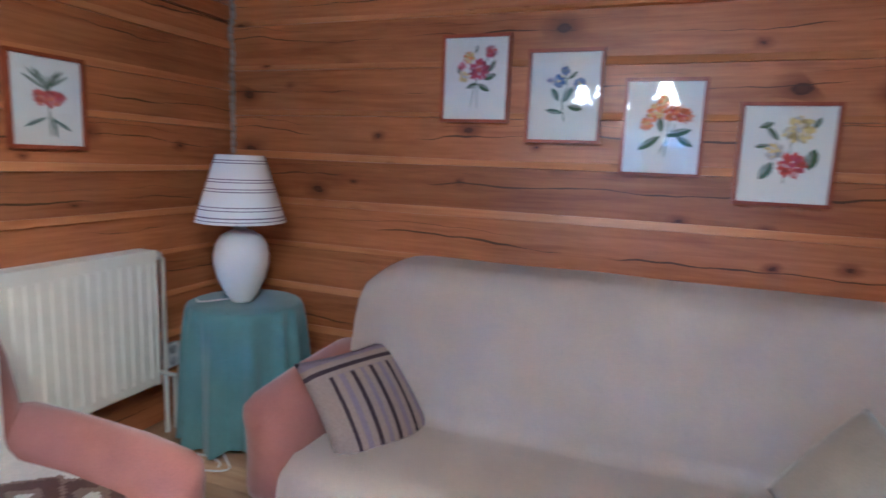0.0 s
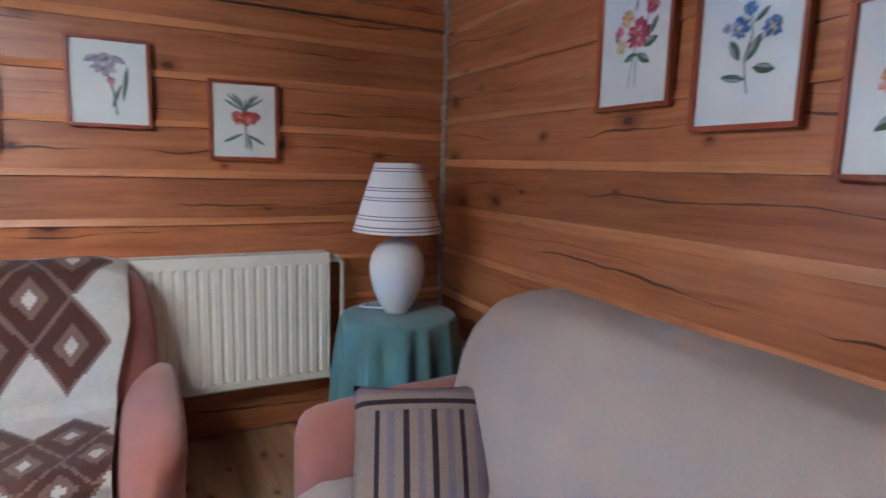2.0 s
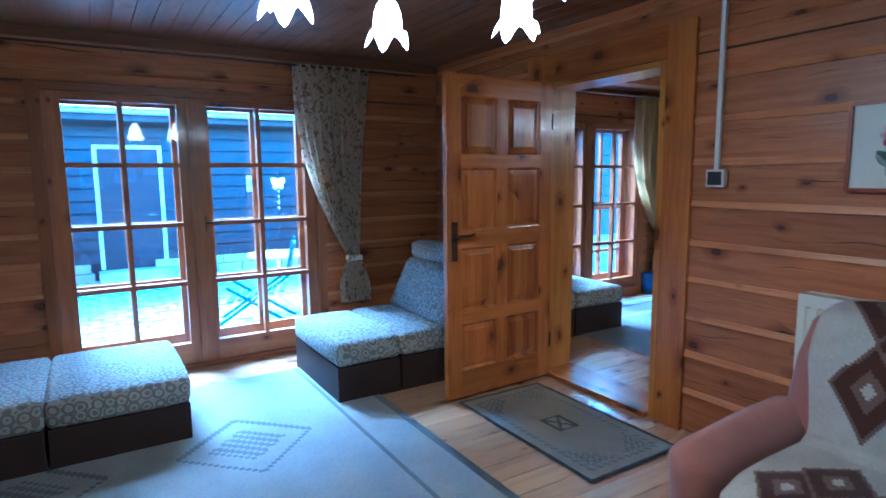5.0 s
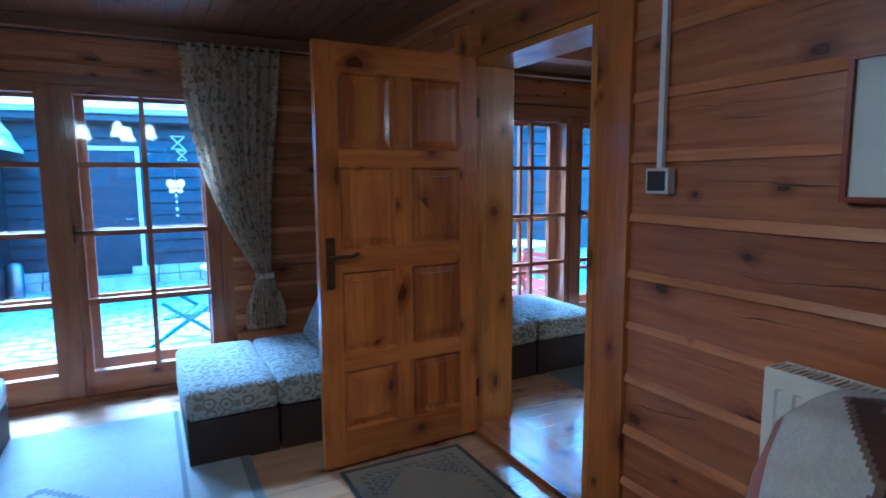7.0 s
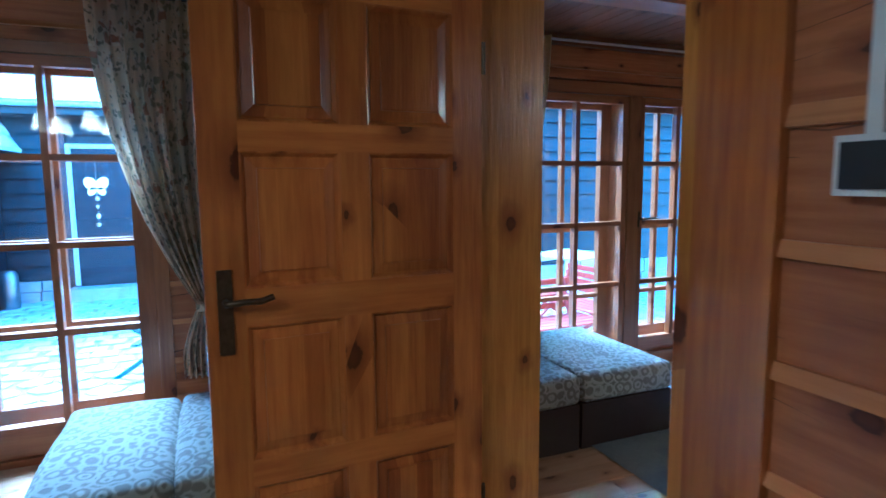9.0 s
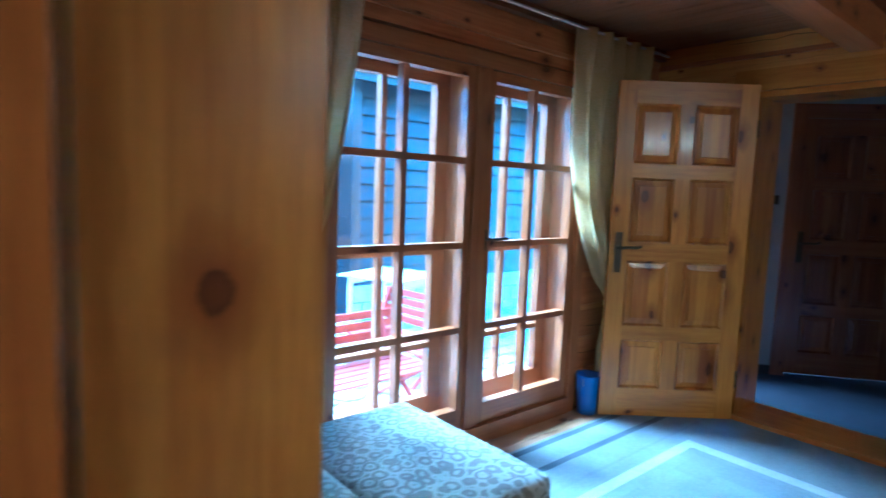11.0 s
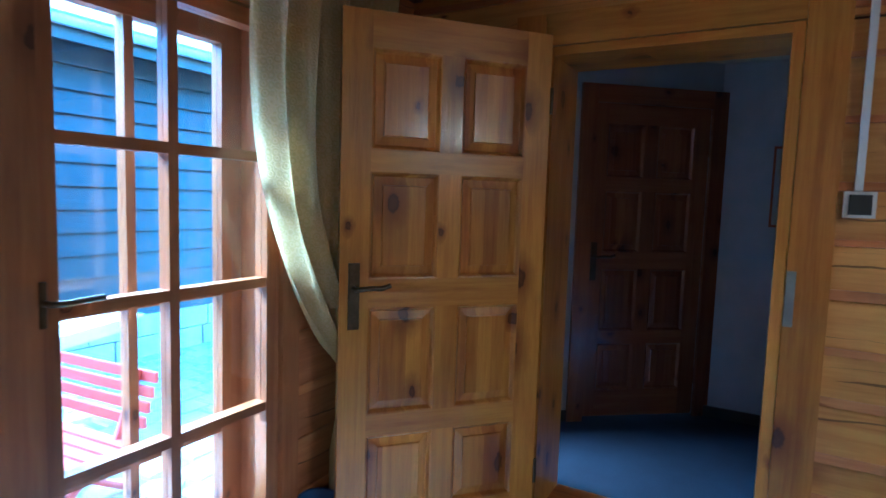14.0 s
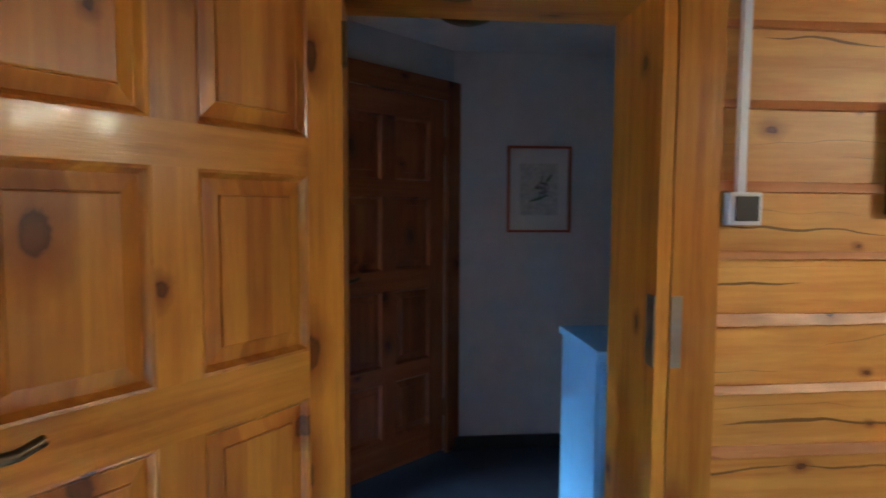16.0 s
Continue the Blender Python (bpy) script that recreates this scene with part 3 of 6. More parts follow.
glazed_leaf(w1, 1.152, 1.993, 0.037, 1.983, -3.01, 0.05, 0.19, 0.06, 0.085, BARS1, 1.584, 0.03)
glazed_leaf(w1, 2.087, 2.943, 0.037, 1.983, -3.01, 0.05, 0.19, 0.06, 0.085, BARS1, 2.50, 0.03)
box("cover_strip", 2.005, 2.085, -2.803, -2.782, 0.037, 1.983, "win_z", w1, bevel=0.006)
window_handle(w1, 2.0, 1.09, -2.80, -1)

w2 = tagged(empty("window_2"), "deep pine double-glazed casement window with small panes", kind="structure", category="window")
BARS2 = (0.632, 1.069, 1.492)
box("frame", -2.83, -2.75, -3.06, -2.785, -0.03, 2.03, "win_z", w2)
box("frame", -1.07, -0.99, -3.06, -2.785, -0.03, 2.03, "win_z", w2)
box("frame", -2.75, -1.07, -3.06, -2.785, 1.955, 2.03, "win_x", w2)
box("sill", -2.75, -1.07, -3.06, -2.775, -0.03, 0.10, "win_x", w2, bevel=0.008)
box("post", -1.985, -1.885, -3.0, -2.79, 0.10, 1.955, "win_z", w2)
glazed_leaf(w2, -2.748, -1.975, 0.102, 1.953, -2.834, 0.055, 0.11, 0.053, 0.055, BARS2, -2.345)
glazed_leaf(w2, -1.895, -1.072, 0.102, 1.953, -2.834, 0.055, 0.11, 0.053, 0.055, BARS2, -1.465)
BARS3 = (0.52, 1.02)
glazed_leaf(w2, -2.748, -1.987, 0.102, 1.953, -3.02, 0.05, 0.14, 0.075, 0.085, BARS3, -2.335, 0.03)
glazed_leaf(w2, -1.883, -1.072, 0.102, 1.953, -3.02, 0.05, 0.14, 0.075, 0.085, BARS3, -1.477, 0.03)
window_handle(w2, -1.985, 1.10, -2.79, -1)

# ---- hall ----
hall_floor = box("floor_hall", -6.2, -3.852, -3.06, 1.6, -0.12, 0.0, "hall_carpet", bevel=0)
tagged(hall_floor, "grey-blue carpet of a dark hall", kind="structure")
tagged(box("ceiling_hall", -6.2, -3.852, -3.06, 1.6, 2.27, 2.35, "plaster", bevel=0), "hall ceiling of white plaster, dimness put into its grey colour", kind="structure")
tagged(box("wall_hall_west", -5.57, -5.37, -1.63, 1.6, 0.0, 2.268, "plaster", bevel=0), "hall wall of white plaster, dimness put into its grey colour", kind="structure")
# Two unseen walls, added behind the hall to stop sky light leaking in.
tagged(box("wall_hall_closing", -6.3, -6.2, -3.06, 1.6, -0.12, 2.5, "plaster", bevel=0), "unseen wall added behind the hall to block leaking daylight", kind="structure")
tagged(box("wall_hall_closing_north", -6.2, -5.57, 1.4, 1.6, 0.0, 2.5, "plaster", bevel=0), "unseen wall added behind the hall to block leaking daylight", kind="structure")
tagged(box("wall_hall_north", -5.37, -3.852, 1.4, 1.6, 0.0, 2.268, "plaster", bevel=0), "hall wall of white plaster, dimness put into its grey colour", kind="structure")
tagged(box("wall_hall_lining", -3.91, -3.872, -1.12, 1.4, 0.0, 2.268, "plaster", bevel=0), "hall wall of white plaster, dimness put into its grey colour", kind="structure")
# Unseen wall, added to block a daylight leak except through the slit below.
hall_s = tagged(empty("hall_leak_blocker_south"), "unseen wall added to block a daylight leak, open at the fill slit", kind="structure")
for za, zb in ((0.0, 0.4), (2.2, 2.5)):
    box("wall", -4.5, -3.852, -3.30, -3.062, za, zb, "plaster", hall_s, bevel=0)
box("wall", -4.5, -4.07, -3.30, -3.062, 0.4, 2.2, "plaster", hall_s, bevel=0)
# Unseen glazed slit, added only so that daylight brightens the hall.
fill_slit = tagged(empty("hall_fill_opening"), "unseen pine-framed slit added to let daylight fill the hall", kind="structure", category="window")
box("frame", -4.07, -4.045, -3.28, -3.08, 0.4, 2.2, "win_z", fill_slit)
box("frame", -3.877, -3.852, -3.28, -3.08, 0.4, 2.2, "win_z", fill_slit)
box("pane", -4.045, -3.877, -3.2, -3.196, 0.4, 2.2, "glass", fill_slit, bevel=0).visible_shadow = False
DIAG = pose(-5.37, -1.63, 0, 0, 0, math.degrees(math.atan2(-2.2 + 1.62, -4.88 + 5.37)))
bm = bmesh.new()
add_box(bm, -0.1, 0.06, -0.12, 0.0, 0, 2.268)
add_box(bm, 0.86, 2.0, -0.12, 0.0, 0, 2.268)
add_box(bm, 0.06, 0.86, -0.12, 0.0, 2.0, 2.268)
wd = tagged(new("wall_hall_diagonal", mesh_of("wall_hall_diagonal", bm, "plaster")), "diagonal hall wall of white plaster round a door, dimness put into its grey colour", kind="structure")
wd.matrix_world = DIAG
fr = tagged(empty("door_frame_3"), "dark pine architraves of the hall door", kind="structure")
box("architrave", -0.03, 0.072, 0.002, 0.025, 0.0, 2.09, "brown_pine_z", fr, bevel=0.006)
box("architrave", 0.85, 0.95, 0.002, 0.025, 0.0, 2.09, "brown_pine_z", fr, bevel=0.006)
box("architrave", 0.073, 0.849, 0.002, 0.025, 1.982, 2.09, "brown_pine_x", fr, bevel=0.006)
fr.matrix_world = DIAG
panel_door("door", 0.79, 1.98, DIAG @ pose(0.065, -0.03, 0.01, 0, 0, -1.5), "closed eight-panel brown pine door of the hall", 0.74, "brown_pine")

# ---- lamps of the place ----


def bulb_light(name, loc, watts, color=(1.0, 0.64, 0.34), r=0.03):
    d = bpy.data.lights.new(name, "POINT")
    d.energy, d.color, d.shadow_soft_size = watts, color, r
    o = new(name, d)
    o.location = loc
    return o


def emitter(name, c, strength):
    m, t, b = nodes_of(name)
    b.inputs["Base Color"].default_value = (0.8, 0.78, 0.72, 1)
    b.inputs["Emission Color"].default_value = (*c, 1)
    b.inputs["Emission Strength"].default_value = strength
    MATS[name] = m


emitter("lit_glass", (1.0, 0.76, 0.48), GLOW)


def tulip():
    """Frosted glass tulip shade, open end down, with five pointed lobes."""
    bm = bmesh.new()
    segs, rings = 40, []
    prof = [(0.016, 0.0), (0.028, -0.012), (0.037, -0.035), (0.041, -0.065), (0.042, -0.09), (0.049, -0.113), (0.066, -0.132)]
    for i, (r, z) in enumerate(prof):
        ring = []
        for k in range(segs):
            a = 2 * math.pi * k / segs
            lobe = 0.5 + 0.5 * math.cos(5 * a)
            w = max(0, (i - 3) / 3)
            rr = r * (1 - 0.2 * w * (1 - lobe))
            zz = z + 0.044 * w * (1 - lobe) ** 0.8
            ring.append(bm.verts.new((rr * math.cos(a), rr * math.sin(a), zz)))
        rings.append(ring)
    for a, b in zip(rings, rings[1:]):
        for k in range(segs):
            bm.faces.new((a[k], a[(k + 1) % segs], b[(k + 1) % segs], b[k]))
    return mesh_of("shade", bm, "lit_glass", smooth=True)


def chandelier(x, y, ztop, zcup, radius, n, turn, label, watts):
    ch = empty("chandelier")
    lathe("canopy", [(0.0, ztop), (0.055, ztop), (0.05, ztop - 0.02), (0.012, ztop - 0.04), (0.0, ztop - 0.04)], "brass", ch)
    zb = zcup + 0.03
    tube("rod", [(0, 0, ztop - 0.03), (0, 0, zb - 0.05)], 0.008, "brass", ch)
    lathe("hub", [(0.0, zb - 0.08), (0.03, zb - 0.06), (0.045, zb - 0.02), (0.02, zb + 0.02), (0.0, zb + 0.03)], "brass", ch)
    me = tulip()
    for k in range(n):
        a = radians(turn + 360 * k / n)
        c, s = math.cos(a), math.sin(a)
        pts = [(0.03 * c, 0.03 * s, zb - 0.02)]
        for q in range(1, 9):
            f = q / 8
            pts.append(((0.03 + (radius - 0.03) * f) * c, (0.03 + (radius - 0.03) * f) * s, zb - 0.02 - 0.05 * math.sin(math.pi * f) + 0.02 * f))
        pts.append((radius * c, radius * s, zcup + 0.012))
        tube("arm", pts, 0.006, "brass", ch)
        o = child(new("shade", me), ch)
        o.location = (radius * c, radius * s, zcup)
        o.rotation_euler = (0, 0, a)
        o.scale = (1.22, 1.22, 1.22)
        bulb_light("bulb", (x + radius * c, y + radius * s, zcup - 0.11), watts / n)
    ch.location = (x, y, 0)
    return tagged(ch, label, "chandelier")


chandelier(1.885, 0.25, 2.37, 2.025, 0.38, 5, 257.8, "brass chandelier with lit white glass tulip shades", CHAND)
chandelier(-1.9, 0.75, 2.32, 2.08, 0.26, 3, 20, "brass ceiling lamp with lit white glass tulip shades", CHAND2)

# ---- sitting room ----
rad = tagged(empty("radiator"), "cream panel radiator with vertical flutes under flower prints", "radiator")
bm = bmesh.new()
y, pts = 0.47, []
while y < 2.139:
    for dy, dx in ((0.0, 0.0), (0.026, 0.0), (0.031, -0.008), (0.043, -0.008)):
        if y + dy < 2.14:
            pts.append((y + dy, 0.152 + dx))
    y += 0.048
pts.append((2.14, 0.152))
lev = [(0.275, -0.01), (0.285, 0.0), (0.315, 0.0), (0.325, 1.0), (0.845, 1.0), (0.855, 0.0), (0.89, 0.0), (0.90, -0.01)]
rows = [[bm.verts.new((0.152 + (x - 0.152) * max(f, 0) + min(f, 0), yy, z)) for yy, x in pts] for z, f in lev]
for a, b in zip(rows, rows[1:]):
    for k in range(len(pts) - 1):
        bm.faces.new((a[k], a[k + 1], b[k + 1], b[k]))
child(new("front_panel", mesh_of("front_panel", bm, "radiator_paint")), rad)
box("back_panel", 0.045, 0.06, 0.47, 2.14, 0.275, 0.895, "radiator_paint", rad)
box("side_panel", 0.045, 0.151, 0.466, 0.4695, 0.275, 0.902, "radiator_paint", rad)
box("side_panel", 0.045, 0.151, 2.1405, 2.144, 0.275, 0.902, "radiator_paint", rad)
bm = bmesh.new()
y = 0.48
while y < 2.13:
    add_box(bm, 0.062, 0.148, y, y + 0.008, 0.892, 0.903)
    y += 0.016
add_box(bm, 0.06, 0.066, 0.47, 2.14, 0.89, 0.905)
add_box(bm, 0.145, 0.1515, 0.47, 2.14, 0.89, 0.905)
child(new("top_grille", mesh_of("top_grille", bm, "radiator_paint")), rad)
for yy in (0.7, 1.9):
    box("bracket", 0.0, 0.045, yy, yy + 0.03, 0.35, 0.85, "radiator_paint", rad)
tube("pipe", [(0.1, 2.14, 0.86), (0.1, 2.205, 0.86), (0.1, 2.22, 0.845), (0.1, 2.22, 0.2), (0.1, 2.22, 0.0)], 0.011, "radiator_paint", rad)
tube("pipe", [(0.1, 2.14, 0.31), (0.1, 2.19, 0.31), (0.1, 2.27, 0.27), (0.1, 2.275, 0.0)], 0.011, "radiator_paint", rad)
tube("valve", [(0.1, 2.16, 0.868), (0.1, 2.20, 0.868)], 0.02, "plastic_white", rad)
tube("valve", [(0.1, 2.15, 0.31), (0.1, 2.18, 0.31)], 0.016, "steel", rad)


# armchair, facing +x; origin at its middle on the floor
def armchair(x, y, turn):
    ch = empty("armchair")

    def lean(v):
        v.co.x -= max(0, v.co.z - 0.40) * 0.24
        k = max(0, v.co.z - 0.8) / 0.2
        v.co.y *= 1 - 0.13 * k * k
    soft_box("backrest", -0.36, -0.19, -0.385, 0.385, 0.22, 0.985, "pink_velour", ch, 0.07, 0.03, 2, lean)
    soft_box("seat", -0.27, 0.35, -0.28, 0.28, 0.2, 0.43, "pink_velour", ch, 0.06, 0.03)
    for s in (-1, 1):
        def roll(v, s=s):
            v.co.z += 0.035 * (v.co.x + 0.1) * -1.0
            v.co.y += s * max(0, v.co.z - 0.42) * 0.25
        a, b = sorted((s * 0.285, s * 0.455))
        soft_box("armrest", -0.36, 0.43, a, b, 0.1, 0.565, "pink_velour", ch, 0.075, 0.02, 2, roll)
        box("leg", 0.27, 0.33, s * 0.37 - 0.03, s * 0.37 + 0.03, 0.0, 0.11, "frame_wood", ch, bevel=0.006)
        box("leg", -0.33, -0.27, s * 0.35 - 0.03, s * 0.35 + 0.03, 0.0, 0.23, "frame_wood", ch, bevel=0.006)
    box("apron", 0.33, 0.36, -0.285, 0.285, 0.1, 0.24, "pink_velour", ch, bevel=0.012, segs=2)
    ch.matrix_world = pose(x, y, 0, 0, 0, turn) @ Matrix.Diagonal((1, 1, 0.915, 1))
    return tagged(ch, "terracotta pink velour armchair with wooden legs beside a radiator", "armchair")


armchair(0.675, 0.985, 1)


def diamond_at(u, v):
    """Which yarn shows at u, v (metres across the width and down the length) of the patterned throw."""
    cells = [(0.0, 0.235), (-0.125, 0.425), (0.125, 0.425), (-0.125, 0.045), (0.125, 0.045), (-0.08, 0.89), (0.16, 0.89), (-0.175, 1.035), (0.04, 1.035), (0.255, 1.035), (0.155, 1.18)]
    for cu, cv in cells:
        hv = 0.172 if cv < 0.5 else 0.135
        d = abs(u - cu) / 0.118 + abs(v - cv) / hv
        if d < 1:
            return 3 if d < 0.12 else 0 if d < 0.22 else 2 if d < 0.5 else 1
        if d < 1.14:
            return 2
    return 0


def throw_over_armchair(x, y, turn):
    bm = bmesh.new()
    nu, nv = 76, 150
    path = [(-0.49, 0.60), (-0.525, 0.80), (-0.525, 0.95), (-0.49, 1.02), (-0.40, 1.03), (-0.31, 0.995), (-0.255, 0.88), (-0.195, 0.66), (-0.145, 0.51), (-0.10, 0.482), (0.1, 0.487), (0.3, 0.475), (0.40, 0.44), (0.415, 0.33), (0.41, 0.22)]
    seg = [0.0]
    for a, b in zip(path, path[1:]):
        seg.append(seg[-1] + math.hypot(b[0] - a[0], b[1] - a[1]))

    def at(s):
        for i in range(len(seg) - 1):
            if s <= seg[i + 1]:
                f = (s - seg[i]) / (seg[i + 1] - seg[i])
                return path[i][0] + f * (path[i + 1][0] - path[i][0]), path[i][1] + f * (path[i + 1][1] - path[i][1])
        return path[-1]
    grid = []
    for j in range(nv + 1):
        s = seg[-1] * j / nv
        px, pz = at(s)
        row = []
        narrow = 0.32 - 0.05 * min(1, max(0, (s - 0.85) / 0.25))
        for i in range(nu + 1):
            u = -1 + 2 * i / nu
            yy = u * narrow
            edge = abs(u) ** 6
            n = noise.noise((yy * 5, s * 4, 1.0)) * 0.012 + 0.004
            top = max(0, 1 - abs(s - 0.52) / 0.3)
            row.append(bm.verts.new((px + n - 0.012 * edge, yy, pz + n * 0.7 - 0.05 * top * edge)))
        grid.append(row)
    for j in range(nv):
        for i in range(nu):
            f = bm.faces.new((grid[j][i], grid[j][i + 1], grid[j + 1][i + 1], grid[j + 1][i]))
            s = seg[-1] * (j + 0.5) / nv
            u = (-1 + 2 * (i + 0.5) / nu) * 0.32 - 0.015
            f.material_index = diamond_at(u, s - 0.49)
    bmesh.ops.solidify(bm, geom=bm.faces[:], thickness=0.006)
    me = mesh_of("throw_blanket", bm, ["throw_white", "throw_brown", "throw_mid", "throw_white"], smooth=True)
    ob = new("throw_blanket", me)
    ob.matrix_world = pose(x, y, 0, 0, 0, turn) @ Matrix.Diagonal((1, 1, 0.915, 1))
    return tagged(ob, "cream woollen throw with brown diamonds draped over the armchair", "blanket")


throw_over_armchair(0.675, 0.985, 1)


# sofa, back to the north wall
sofa = tagged(empty("sofa"), "pink velour sofa covered with a beige fleece throw", "sofa")


def sofa_back(v):
    v.co.y += max(0, v.co.z - 0.4) * 0.22
    k = max(0.0, (1.35 - v.co.x) / 0.35)
    if v.co.z > 0.5:
        v.co.z -= 0.09 * k ** 2.6


soft_box("backrest", 0.99, 3.05, 2.40, 2.62, 0.2, 0.845, "pink_velour", sofa, 0.09, 0.02, 2, sofa_back)
soft_box("seat", 1.10, 2.9, 1.80, 2.45, 0.08, 0.25, "pink_velour", sofa, 0.06, 0.02)
for a, b, s in ((0.865, 1.085, -1), (2.885, 3.12, 1)):
    def roll(v, s=s):
        v.co.x += s * max(0, v.co.z - 0.32) * 0.18
        v.co.z += 0.06 * (v.co.y - 1.86)
    soft_box("armrest", a, b, 1.81, 2.58, 0.06, 0.475, "pink_velour", sofa, 0.085, 0.015, 2, roll)
for xx in (1.0, 2.98):
    for yy in (1.92, 2.48):
        box("leg", xx, xx + 0.06, yy, yy + 0.06, 0.0, 0.2, "frame_wood", sofa, bevel=0.006)


def sofa_throw():
    bm = bmesh.new()
    path = [(2.80, 0.5), (2.80, 0.78), (2.78, 0.86), (2.71, 0.895), (2.62, 0.895), (2.53, 0.88), (2.465, 0.825), (2.425, 0.74), (2.375, 0.52), (2.335, 0.31), (2.30, 0.275), (2.2, 0.27), (2.05, 0.278), (1.87, 0.275), (1.78, 0.24), (1.765, 0.18), (1.76, 0.09)]
    seg = [0.0]
    for a, b in zip(path, path[1:]):
        seg.append(seg[-1] + math.hypot(b[0] - a[0], b[1] - a[1]))
    nv, nu = 70, 90
    rows = []
    for j in range(nv + 1):
        s = seg[-1] * j / nv
        i = max(k for k in range(len(seg) - 1) if seg[k] <= s + 1e-9)
        f = (s - seg[i]) / (seg[i + 1] - seg[i])
        py = path[i][0] + f * (path[i + 1][0] - path[i][0])
        pz = path[i][1] + f * (path[i + 1][1] - path[i][1])
        row = []
        x_lo = 1.005 if pz > 0.52 else 1.08
        for k in range(nu + 1):
            x = x_lo + (3.04 - x_lo) * k / nu
            n = noise.noise((x * 2.2, s * 2.5, 4.0)) * 0.018 + noise.noise((x * 7, s * 6, 8.0)) * 0.004
            drop = 0.0
            if pz > 0.5:
                drop = 0.12 * max(0.0, (1.27 - x) / 0.27) ** 2.4
            row.append(bm.verts.new((x, py - n * 0.6 - 0.012, pz + n * 0.6 + 0.012 - drop)))
        rows.append(row)
    for a, b in zip(rows, rows[1:]):
        for k in range(nu):
            bm.faces.new((a[k], a[k + 1], b[k + 1], b[k]))
    bmesh.ops.solidify(bm, geom=bm.faces[:], thickness=0.008)
    ob = new("sofa_throw", mesh_of("sofa_throw", bm, "cream_throw", smooth=True))
    return tagged(ob, "plain beige fleece throw covering the sofa back and seat", "blanket")


sofa_throw()


def stripe_mat(name, stops, axis=0, size=0.4, weave=700.0):
    """Woven stripes across one local axis: stops are (position 0..1, colour), held until the next."""
    m, t, b = nodes_of(name)
    tc = t.nodes.new("ShaderNodeTexCoord")
    sp = t.nodes.new("ShaderNodeSeparateXYZ")
    t.links.new(tc.outputs["Object"], sp.inputs[0])
    f = math_node(t, "ADD", math_node(t, "DIVIDE", sp.outputs[axis], size), 0.5)
    n = tex_noise(t, tc.outputs["Object"], weave * 0.3, 2.0)
    f = math_node(t, "ADD", f, math_node(t, "MULTIPLY", math_node(t, "SUBTRACT", n, 0.5), 0.012))
    r = t.nodes.new("ShaderNodeValToRGB")
    r.color_ramp.interpolation = "CONSTANT"
    while len(r.color_ramp.elements) < len(stops):
        r.color_ramp.elements.new(0.5)
    for e, (p, c) in zip(r.color_ramp.elements, stops):
        e.position, e.color = p, (*c, 1)
    t.links.new(f, r.inputs[0])
    col = mixc(t, 0.3, r.outputs[0], ramp(t, [(0.3, (0.2, 0.2, 0.2)), (0.7, (0.8, 0.8, 0.8))], n), "OVERLAY")
    t.links.new(col, b.inputs["Base Color"])
    b.inputs["Roughness"].default_value = 0.9
    b.inputs["Specular IOR Level"].default_value = 0.2
    bump(t, b, n, 0.3, 0.003)
    MATS[name] = m


TAN, DK, LIL = (0.28, 0.21, 0.165), (0.04, 0.024, 0.03), (0.21, 0.16, 0.19)
stripe_mat("cushion_stripes", [(0.0, TAN), (0.1, DK), (0.14, TAN), (0.2, LIL), (0.26, TAN), (0.33, DK), (0.38, TAN), (0.45, LIL), (0.5, TAN), (0.56, DK), (0.61, TAN), (0.68, LIL), (0.74, TAN), (0.8, DK), (0.84, TAN), (0.92, LIL)])
stripe_mat("cushion_band", [(0.0, TAN), (0.755, LIL), (0.795, TAN), (0.84, DK), (0.885, TAN), (0.94, LIL)], axis=1, size=0.436)


def cushion(name, m, half, mats, label, band=False):
    bm = bmesh.new()
    n = 18
    for s in (1, -1):
        g = []
        for j in range(n + 1):
            row = []
            for i in range(n + 1):
                u, v = -1 + 2 * i / n, -1 + 2 * j / n
                th = 0.075 * ((1 - u * u) * (1 - v * v)) ** 0.45 + 0.004
                row.append(bm.verts.new((u * half * (1 - 0.06 * (1 - v * v) * abs(u)), v * half * (1 - 0.06 * (1 - u * u) * abs(v)), s * th)))
            g.append(row)
        for j in range(n):
            for i in range(n):
                f = bm.faces.new((g[j][i], g[j][i + 1], g[j + 1][i + 1], g[j + 1][i]))
                f.material_index = 1 if band and j > n * 0.74 else 0
    bmesh.ops.remove_doubles(bm, verts=bm.verts, dist=0.0085)
    ob = new(name, mesh_of(name, bm, mats, smooth=True))
    ob.matrix_world = m
    return tagged(ob, label, "cushion")


def cushion_pose(c, right, up):
    r, u = Vector(right).normalized(), Vector(up).normalized()
    n = r.cross(u).normalized()
    u = n.cross(r)
    return Matrix(((r.x, u.x, n.x, c[0]), (r.y, u.y, n.y, c[1]), (r.z, u.z, n.z, c[2]), (0, 0, 0, 1)))


cushion("striped_cushion", cushion_pose((1.215, 2.165, 0.385), (0.157, 0.411, 0.0), (-0.26, 0.128, 0.327)), 0.238, ["cushion_stripes", "cushion_band"],
        "square cushion with dark, tan and lilac woven stripes", True)
cushion("olive_cushion", cushion_pose((2.80, 2.06, 0.47), (-0.2, 0.9, 0.1), (0.5, 0.2, 0.75)), 0.2, ["cushion_sage"], "plain olive brown cushion on the sofa")

